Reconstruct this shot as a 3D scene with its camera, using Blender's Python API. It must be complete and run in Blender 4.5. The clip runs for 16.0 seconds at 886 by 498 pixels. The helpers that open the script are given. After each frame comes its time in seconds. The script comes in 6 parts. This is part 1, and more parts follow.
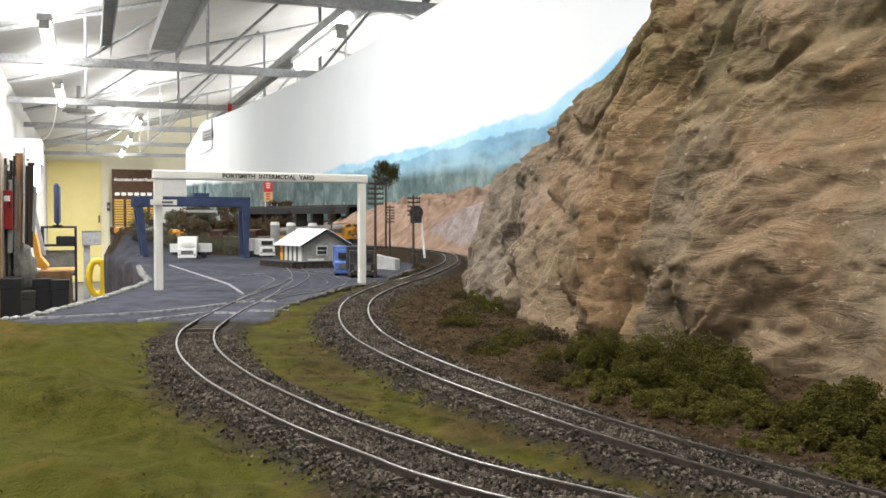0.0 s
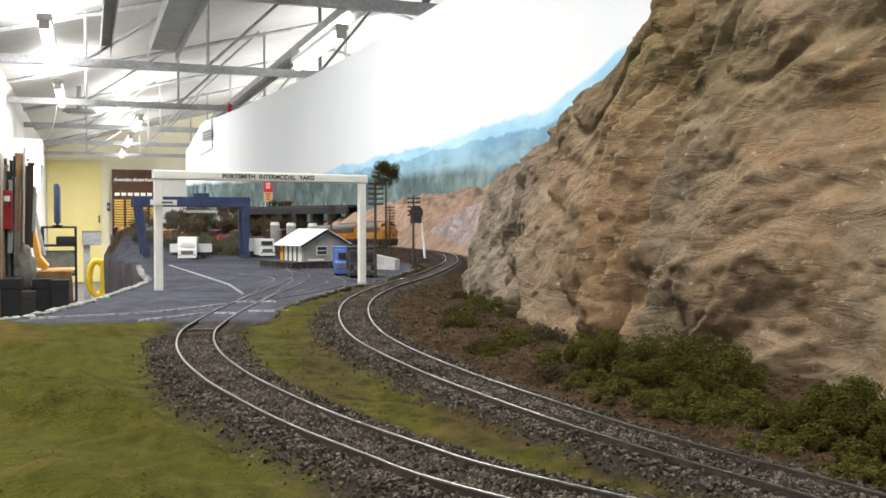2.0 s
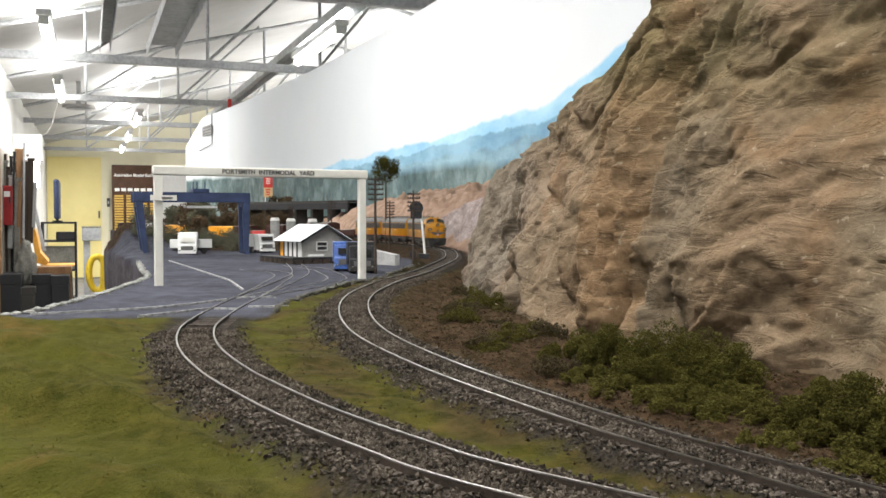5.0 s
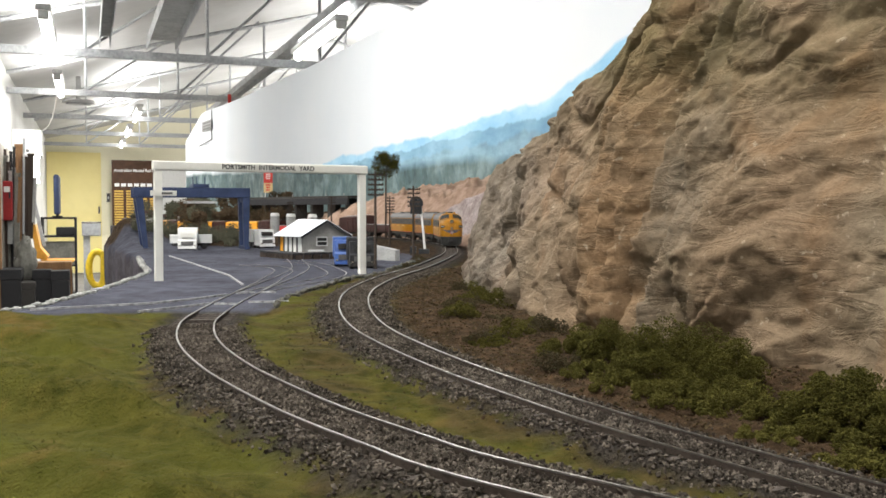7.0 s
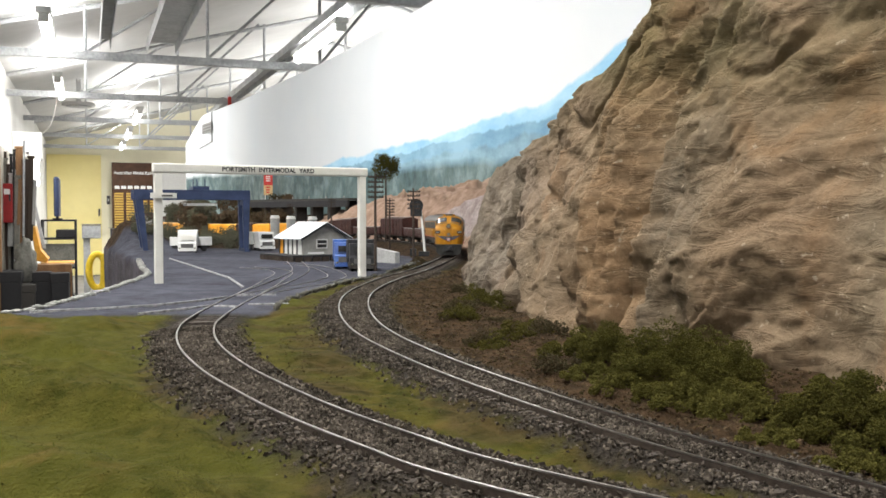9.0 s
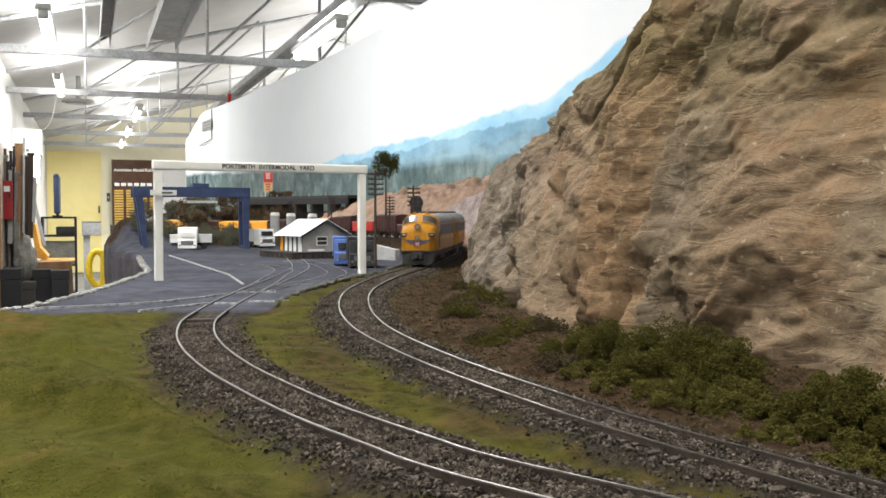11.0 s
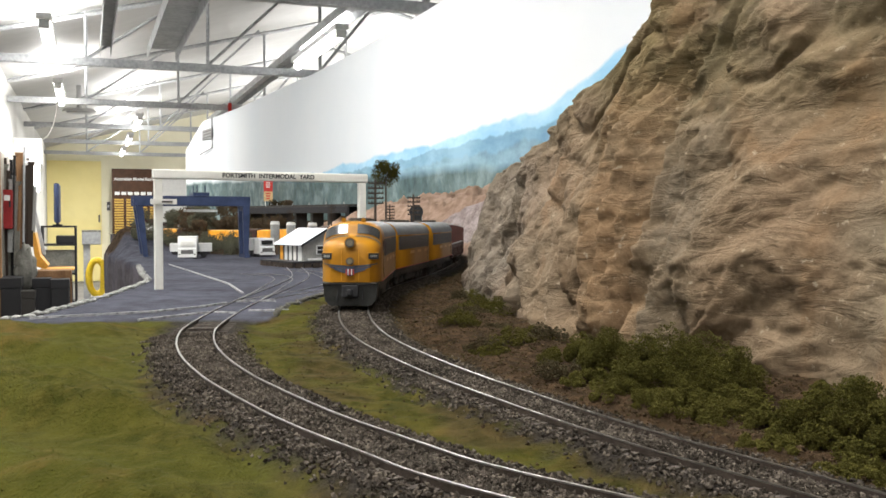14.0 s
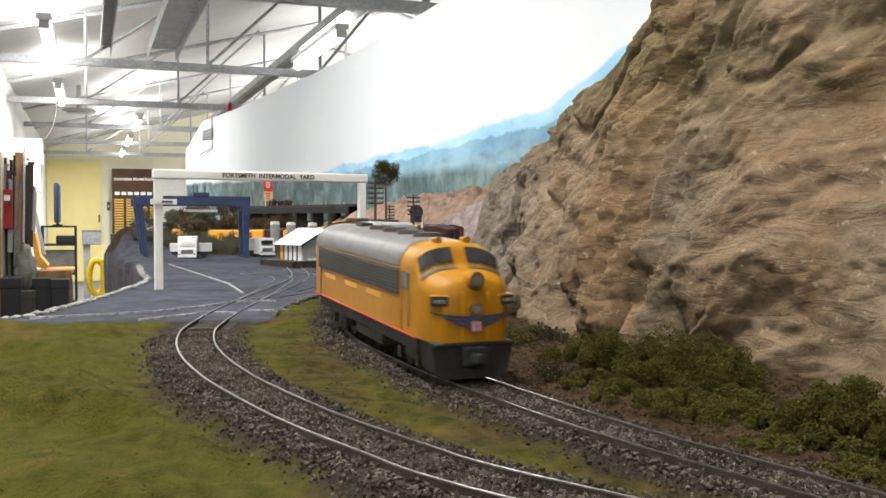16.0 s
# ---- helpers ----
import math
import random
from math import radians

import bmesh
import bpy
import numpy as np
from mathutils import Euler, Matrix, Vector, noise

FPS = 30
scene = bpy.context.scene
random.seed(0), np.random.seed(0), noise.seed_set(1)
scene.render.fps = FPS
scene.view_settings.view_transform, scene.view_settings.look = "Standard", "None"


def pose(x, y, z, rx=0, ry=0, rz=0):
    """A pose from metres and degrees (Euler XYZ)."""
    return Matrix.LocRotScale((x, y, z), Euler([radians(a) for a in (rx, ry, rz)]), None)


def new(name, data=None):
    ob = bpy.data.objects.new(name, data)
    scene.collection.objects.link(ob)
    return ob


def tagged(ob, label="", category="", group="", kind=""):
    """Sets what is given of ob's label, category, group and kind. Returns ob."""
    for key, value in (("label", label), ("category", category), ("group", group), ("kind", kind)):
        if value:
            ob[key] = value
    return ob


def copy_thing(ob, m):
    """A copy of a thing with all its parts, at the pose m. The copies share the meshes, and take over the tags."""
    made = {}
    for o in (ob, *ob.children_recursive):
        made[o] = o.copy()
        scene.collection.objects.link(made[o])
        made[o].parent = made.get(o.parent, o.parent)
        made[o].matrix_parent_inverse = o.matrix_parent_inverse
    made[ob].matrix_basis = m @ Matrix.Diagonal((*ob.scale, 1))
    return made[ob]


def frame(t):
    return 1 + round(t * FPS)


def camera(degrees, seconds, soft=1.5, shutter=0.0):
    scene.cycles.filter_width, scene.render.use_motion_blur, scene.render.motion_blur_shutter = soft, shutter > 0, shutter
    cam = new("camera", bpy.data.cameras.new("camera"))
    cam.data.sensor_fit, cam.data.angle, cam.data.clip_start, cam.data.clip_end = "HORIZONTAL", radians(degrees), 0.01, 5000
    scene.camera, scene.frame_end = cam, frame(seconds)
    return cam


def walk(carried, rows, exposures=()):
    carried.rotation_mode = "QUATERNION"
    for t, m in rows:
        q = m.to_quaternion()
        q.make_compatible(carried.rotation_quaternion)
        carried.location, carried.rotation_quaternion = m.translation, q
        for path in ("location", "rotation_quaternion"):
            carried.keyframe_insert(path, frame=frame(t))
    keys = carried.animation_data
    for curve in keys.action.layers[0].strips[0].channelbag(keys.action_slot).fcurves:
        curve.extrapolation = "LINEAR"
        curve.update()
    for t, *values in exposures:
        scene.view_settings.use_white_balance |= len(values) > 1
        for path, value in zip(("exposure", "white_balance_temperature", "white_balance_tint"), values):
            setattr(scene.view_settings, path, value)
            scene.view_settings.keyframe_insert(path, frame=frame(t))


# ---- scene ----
# ---- camera and its way ----
EYE = 0.0577
cam = camera(50, 16.0, soft=1.6, shutter=0.9)
FOCAL = 1681.3
# the camera's slow nodding: seconds, and the drop of the horizon
NOD = [(0, 0), (0.5, 2), (1, 6.5), (1.5, 3.5), (2, 0.3), (2.5, -4.5), (3, -7.3), (3.5, -8), (4, -7), (4.3, -8), (6.2, -7),
       (6.5, -8.5), (7, -16), (7.5, -21), (8, -15.5), (8.5, -14.7), (9, -11.8), (9.3, -12), (11.2, -17), (11.5, -15.3),
       (12, -9), (12.5, -3), (13, 0.7), (13.5, 0.2), (14, -1), (14.5, -5.8), (15, 4.8), (15.5, 6), (16, -1)]
walk(cam, [(t, pose(0, 0, EYE, 90 - math.degrees(math.atan((50 - d) / FOCAL)), 0, 0)) for t, d in NOD])

# ---- light ----
scene.view_settings.exposure = 0.0
world = bpy.data.worlds.new("world")
scene.world = world
world.use_nodes = True
world.node_tree.nodes["Background"].inputs[0].default_value = (0.75, 0.85, 1.0, 1)
world.node_tree.nodes["Background"].inputs[1].default_value = 0.15

# the shed stands turned to the camera: u runs along it, v across to its far side
ROOM = Matrix.Rotation(radians(20.5), 4, "Z")
FLOOR = -1.15
UAX, VAX = Vector((-0.350, 0.937, 0)), Vector((0.937, 0.350, 0))


def room(u, v, z=0.0):
    return UAX * u + VAX * v + Vector((0, 0, z))


def uv_of(x, y):
    return -0.350 * x + 0.937 * y, 0.937 * x + 0.350 * y


# ---- materials ----
def shader(name):
    m = bpy.data.materials.new(name)
    m.use_nodes = True
    nt = m.node_tree
    return m, nt, nt.nodes["Principled BSDF"]


def mixed(nt, fac, a, b, blend="MIX"):
    n = nt.nodes.new("ShaderNodeMix")
    n.data_type, n.blend_type = "RGBA", blend
    for socket, value in ((n.inputs[0], fac), (n.inputs[6], a), (n.inputs[7], b)):
        if isinstance(value, bpy.types.NodeSocket):
            nt.links.new(value, socket)
        elif isinstance(value, (int, float)):
            socket.default_value = value
        else:
            socket.default_value = (*value, 1)
    return n.outputs[2]


def noise_of(nt, scale, detail=4, rough=0.6, stretch=None, low=0.35, high=0.65, warp=0.0, source="Object"):
    co = nt.nodes.new("ShaderNodeTexCoord").outputs[source]
    if stretch:
        mp = nt.nodes.new("ShaderNodeMapping")
        mp.inputs["Scale"].default_value = stretch
        nt.links.new(co, mp.inputs[0])
        co = mp.outputs[0]
    n = nt.nodes.new("ShaderNodeTexNoise")
    n.inputs["Scale"].default_value, n.inputs["Detail"].default_value = scale, detail
    n.inputs["Roughness"].default_value, n.inputs["Distortion"].default_value = rough, warp
    nt.links.new(co, n.inputs["Vector"])
    r = nt.nodes.new("ShaderNodeMapRange")
    r.inputs[1].default_value, r.inputs[2].default_value = low, high
    nt.links.new(n.outputs[0], r.inputs[0])
    return r.outputs[0]


def relief(nt, bsdf, height, strength=0.4, distance=0.001):
    b = nt.nodes.new("ShaderNodeBump")
    b.inputs["Strength"].default_value, b.inputs["Distance"].default_value = strength, distance
    nt.links.new(height, b.inputs["Height"])
    nt.links.new(b.outputs[0], bsdf.inputs["Normal"])


def surface(name, dark, light, scale=200, rough=0.8, metal=0.0, bump=0.3, distance=0.0005, fine=None, stretch=None, vary=0.0, grainy=0.25):
    """A plain material: two tones mixed by coarse and fine noise, with relief."""
    m, nt, bsdf = shader(name)
    big = noise_of(nt, scale, stretch=stretch)
    small = noise_of(nt, fine or scale * 7, 3)
    colour = mixed(nt, big, dark, light)
    grain = mixed(nt, grainy, colour, mixed(nt, small, tuple(c * 0.5 for c in dark), tuple(min(1, c * 1.25) for c in light)))
    if vary:
        info = nt.nodes.new("ShaderNodeObjectInfo")
        bc = nt.nodes.new("ShaderNodeHueSaturation")
        r = nt.nodes.new("ShaderNodeMapRange")
        r.inputs[3].default_value, r.inputs[4].default_value = 1 - vary, 1 + vary
        nt.links.new(info.outputs["Random"], r.inputs[0])
        nt.links.new(r.outputs[0], bc.inputs["Value"])
        nt.links.new(grain, bc.inputs["Color"])
        grain = bc.outputs[0]
    nt.links.new(grain, bsdf.inputs["Base Color"])
    bsdf.inputs["Roughness"].default_value, bsdf.inputs["Metallic"].default_value = rough, metal
    bsdf.inputs["Specular IOR Level"].default_value = 0.5 if rough < 0.5 else 0.2
    if bump:
        relief(nt, bsdf, small, bump, distance)
    return m


def glow(name, colour, strength):
    m, nt, bsdf = shader(name)
    bsdf.inputs["Base Color"].default_value = (*colour, 1)
    bsdf.inputs["Emission Color"].default_value = (*colour, 1)
    bsdf.inputs["Emission Strength"].default_value = strength
    return m



def ground_material():
    """Turf, ballast, earth, tan hillside and black paving, told apart by the ground's zones."""
    m, nt, bsdf = shader("scenic_ground")
    zone = nt.nodes.new("ShaderNodeAttribute")
    zone.attribute_name = "zone"
    sep = nt.nodes.new("ShaderNodeSeparateColor")
    nt.links.new(zone.outputs["Color"], sep.inputs[0])
    big, mid, fine = noise_of(nt, 16), noise_of(nt, 130, 5), noise_of(nt, 900, 3)
    grass = mixed(nt, mid, mixed(nt, big, (0.023, 0.024, 0.004), (0.044, 0.044, 0.007)), mixed(nt, big, (0.066, 0.055, 0.012), (0.054, 0.054, 0.009)))
    rust = mixed(nt, noise_of(nt, 30, 5, low=0.57, high=0.72), grass, (0.082, 0.053, 0.014))
    stone = mixed(nt, fine, (0.010, 0.008, 0.0065), (0.036, 0.030, 0.025))
    earth = mixed(nt, mid, (0.017, 0.011, 0.006), (0.050, 0.031, 0.017))
    pink = mixed(nt, noise_of(nt, 30, 6), (0.20, 0.130, 0.092), (0.36, 0.255, 0.195))
    tar = mixed(nt, mixed(nt, 0.5, noise_of(nt, 9, 5), noise_of(nt, 60, 6, low=0.4, high=0.68)), mixed(nt, fine, (0.022, 0.0225, 0.029), (0.038, 0.039, 0.050)), (0.082, 0.084, 0.106))
    c = mixed(nt, sep.outputs[1], rust, earth)
    c = mixed(nt, sep.outputs[2], c, pink)
    c = mixed(nt, sep.outputs[0], c, stone)
    c = mixed(nt, zone.outputs["Alpha"], c, tar)
    nt.links.new(c, bsdf.inputs["Base Color"])
    bsdf.inputs["Roughness"].default_value, bsdf.inputs["Specular IOR Level"].default_value = 0.95, 0.04
    relief(nt, bsdf, mixed(nt, 0.5, fine, mid), 0.8, 0.0012)
    return m


M_GROUND = ground_material()
M_RAIL = surface("rail_steel", (0.022, 0.016, 0.012), (0.05, 0.036, 0.027), 300, 0.8)
M_RAILTOP = surface("rail_head_polished", (0.22, 0.21, 0.195), (0.35, 0.335, 0.31), 400, 0.42, 1.0, 0.05)
M_TIE = surface("weathered_sleeper", (0.03, 0.025, 0.02), (0.08, 0.065, 0.055), 500, 0.9, vary=0.25)
M_WHITE = surface("white_model_paint", (0.60, 0.60, 0.59), (0.68, 0.68, 0.66), 60, 0.5, bump=0.03, grainy=0.05)
M_PORTAL = surface("cream_white_plastic", (0.56, 0.55, 0.51), (0.62, 0.61, 0.56), 40, 0.5, bump=0.03, grainy=0.04)
M_BLACK = surface("black_paint", (0.012, 0.012, 0.014), (0.03, 0.03, 0.032), 200, 0.6, bump=0.1)
M_BLUE = surface("crane_blue_paint", (0.019, 0.028, 0.062), (0.030, 0.043, 0.090), 60, 0.55, bump=0.05, grainy=0.1)
M_YELLOW = surface("locomotive_yellow", (0.255, 0.110, 0.0028), (0.31, 0.136, 0.0042), 60, 0.5, bump=0.03, grainy=0.06)
M_LGREY = surface("locomotive_grey", (0.078, 0.075, 0.073), (0.115, 0.111, 0.109), 90, 0.5, bump=0.03, grainy=0.1)
M_UNDER = surface("dark_underframe", (0.02, 0.019, 0.018), (0.06, 0.055, 0.05), 300, 0.7)
M_PILOT = surface("pilot_grey", (0.015, 0.015, 0.014), (0.030, 0.030, 0.028), 150, 0.5)
M_BROWN = surface("freight_car_brown", (0.026, 0.009, 0.007), (0.052, 0.018, 0.014), 80, 0.6)
M_RED = surface("freight_car_red", (0.36, 0.02, 0.02), (0.5, 0.035, 0.03), 60, 0.5)
M_CARYEL = surface("reefer_yellow", (0.62, 0.27, 0.02), (0.72, 0.34, 0.03), 50, 0.5)
M_WALLGREY = surface("grey_render_wall", (0.22, 0.215, 0.20), (0.32, 0.31, 0.29), 90, 0.85)
M_ROOF = surface("pale_metal_roof", (0.55, 0.58, 0.62), (0.72, 0.75, 0.8), 90, 0.4)
M_POLE = surface("dark_pole_timber", (0.03, 0.022, 0.018), (0.06, 0.045, 0.035), 300, 0.85)
M_STEEL = surface("galvanised_steel", (0.30, 0.31, 0.32), (0.46, 0.47, 0.48), 6, 0.55, 0.15, 0.1, 0.002, 40)
M_CEIL = surface("white_ceiling_sheet", (0.43, 0.43, 0.425), (0.50, 0.50, 0.495), 1.2, 0.6, bump=0.1, distance=0.003, grainy=0.06)
M_CREAM = surface("pale_yellow_wall", (0.84, 0.80, 0.60), (0.88, 0.84, 0.66), 0.8, 0.7, bump=0.05, grainy=0.05)
M_YWALL = surface("yellow_wall", (0.82, 0.70, 0.30), (0.86, 0.75, 0.36), 0.8, 0.7, bump=0.05, grainy=0.05)
M_WALLW = surface("off_white_wall", (0.6, 0.6, 0.58), (0.7, 0.7, 0.68), 0.8, 0.7, bump=0.05, grainy=0.05)
M_FLOOR = surface("concrete_floor", (0.16, 0.15, 0.14), (0.26, 0.25, 0.23), 2, 0.7)
M_TUBE = glow("fluorescent_tube", (1.0, 0.99, 0.96), 14)
M_GLASS = surface("dark_glass", (0.02, 0.02, 0.02), (0.035, 0.035, 0.035), 90, 0.12, bump=0)


# ---- mesh helpers ----
def box(bm, x0, y0, z0, x1, y1, z1, m=None, bevel=0.0):
    made = bmesh.ops.create_cube(bm, size=1.0)["verts"]
    for v in made:
        v.co = Vector((x0 + (v.co.x + 0.5) * (x1 - x0), y0 + (v.co.y + 0.5) * (y1 - y0), z0 + (v.co.z + 0.5) * (z1 - z0)))
    if bevel:
        edges = {e for v in made for e in v.link_edges}
        made = list({v for f in bmesh.ops.bevel(bm, geom=list(edges), offset=bevel, segments=2, affect="EDGES", profile=0.5)["faces"] for v in f.verts} | {v for v in made if v.is_valid})
    if m:
        bmesh.ops.transform(bm, matrix=m, verts=[v for v in made if v.is_valid])
    return bm


def rod(bm, a, b, r, r2=None, n=8):
    a, b = Vector(a), Vector(b)
    turn = (b - a).to_track_quat("Z", "Y").to_matrix().to_4x4()
    m = Matrix.Translation((a + b) / 2) @ turn
    bmesh.ops.create_cone(bm, cap_ends=True, segments=n, radius1=r, radius2=r if r2 is None else r2, depth=(b - a).length, matrix=m)
    return bm


def prism(bm, outline, y0, y1):
    """The outline (x, z) drawn out along y from y0 to y1."""
    a = [bm.verts.new((x, y0, z)) for x, z in outline]
    b = [bm.verts.new((x, y1, z)) for x, z in outline]
    n = len(outline)
    bm.faces.new(a), bm.faces.new(b[::-1])
    for i in range(n):
        bm.faces.new((a[i], b[i], b[(i + 1) % n], a[(i + 1) % n]))
    bmesh.ops.recalc_face_normals(bm, faces=bm.faces)
    return bm


def mesh_of(name, bm, material, smooth=False):
    data = bpy.data.meshes.new(name)
    bm.to_mesh(data)
    bm.free()
    data.materials.append(material)
    if smooth:
        data.polygons.foreach_set("use_smooth", [True] * len(data.polygons))
    return data


def part(name, bm, material, parent=None, label="", smooth=False, at=None):
    ob = new(name, mesh_of(name, bm, material, smooth))
    ob.parent = parent
    if at is not None:
        ob.matrix_basis = at
    return tagged(ob, label)


def thing(name, m, label, category, group="", kind=""):
    ob = new(name)
    ob.empty_display_size = 0.02
    ob.matrix_basis = m
    return tagged(ob, label, category, group, kind)


def spline(points, step):
    """An even-stepped smooth line through the points; rows of place and heading."""
    P = [Vector(p) for p in points]
    P = [2 * P[0] - P[1]] + P + [2 * P[-1] - P[-2]]
    fine = []
    for i in range(1, len(P) - 2):
        a, b, c, d = P[i - 1:i + 3]
        for k in range(40):
            t = k / 40
            fine.append(0.5 * ((2 * b) + (c - a) * t + (2 * a - 5 * b + 4 * c - d) * t * t + (3 * b - a - 3 * c + d) * t ** 3))
    fine.append(P[-2])
    dist = [0.0]
    for a, b in zip(fine, fine[1:]):
        dist.append(dist[-1] + (b - a).length)
    total = dist[-1]
    n = max(2, int(total / step))
    xyz = np.array([tuple(p) for p in fine])
    s = np.linspace(0, total, n + 1)
    out = np.stack([np.interp(s, dist, xyz[:, k]) for k in range(3)], 1)
    return s, out


# ---- the lie of the land ----
def z_main(d):
    return float(np.interp(d, [0, 0.24, 0.36, 0.45, 0.52, 0.58, 0.7, 0.9, 2.15, 2.5, 2.9, 6.0], [-0.025, -0.0119, -0.0053, -0.001, 0.0018, 0.004, 0.0032, 0.002, 0.002, -0.009, -0.022, -0.027]))


MAIN_XY = [(0.235, 0.06), (0.19, 0.13), (0.145, 0.187), (0.1, 0.244), (0.062, 0.291), (0.031, 0.337), (-0.001, 0.392), (-0.03, 0.456), (-0.045, 0.51),
           (-0.0535, 0.568), (-0.0575, 0.64), (-0.0555, 0.72), (-0.045, 0.83), (-0.02, 0.99), (0.0065, 1.24), (0.0125, 1.40), (0.008, 1.60),
           (-0.018, 1.76), (-0.056, 1.90), (-0.12, 2.07), (-0.19, 2.22), (-0.42, 2.65), (-0.74, 3.2), (-1.05, 3.75), (-1.38, 4.4), (-1.75, 5.2), (-2.1, 6.0)]
SIDING_XY = [(0.16, 0.06), (0.06, 0.165), (0.0071, 0.215), (-0.0125, 0.24), (-0.0403, 0.28), (-0.0688, 0.33), (-0.0838, 0.36), (-0.1009, 0.40), (-0.1147, 0.44), (-0.1251, 0.48), (-0.1319, 0.52),
             (-0.1381, 0.60), (-0.1408, 0.68), (-0.1411, 0.76), (-0.141, 0.87), (-0.15, 1.0), (-0.19, 1.2)]
main_s, main_line = spline([(x, y, z_main(y)) for x, y in MAIN_XY], 0.004)
side_s, side_line = spline([(x, y, 0.0) for x, y in SIDING_XY], 0.004)
KERB = [(-0.104, 0.60), (-0.104, 0.65), (-0.087, 0.794), (-0.049, 0.979), (-0.03, 1.15), (-0.045, 1.32), (-0.2, 1.55)]
EDGE = [(-0.9, 0.1), (-0.5, 0.40), (-0.26, 0.556), (-0.251, 0.617), (-0.261, 0.751), (-0.283, 0.906), (-0.394, 1.227), (-0.52, 1.50), (-0.62, 1.74), (-0.83, 2.4), (-1.17, 3.4), (-1.55, 4.5), (-2.1, 6.0)]


def near_line(line, X, Y):
    """Distance in plan from the grid points to the line, and the line's height there."""
    best = np.full(X.shape, 9.0)
    height = np.zeros(X.shape)
    for x, y, z in line[::2]:
        d = np.hypot(X - x, Y - y)
        m = d < best
        best[m], height[m] = d[m], z
    return best, height


def smooth(a, b, x):
    t = np.clip((x - a) / (b - a), 0, 1)
    return t * t * (3 - 2 * t)


def wavy(X, Y, scale, seed=0.0, octaves=4):
    flat = np.array([noise.fractal((x * scale + seed, y * scale - seed, seed), 0.9, 2.0, octaves) for x, y in zip(X.ravel(), Y.ravel())])
    return flat.reshape(X.shape)


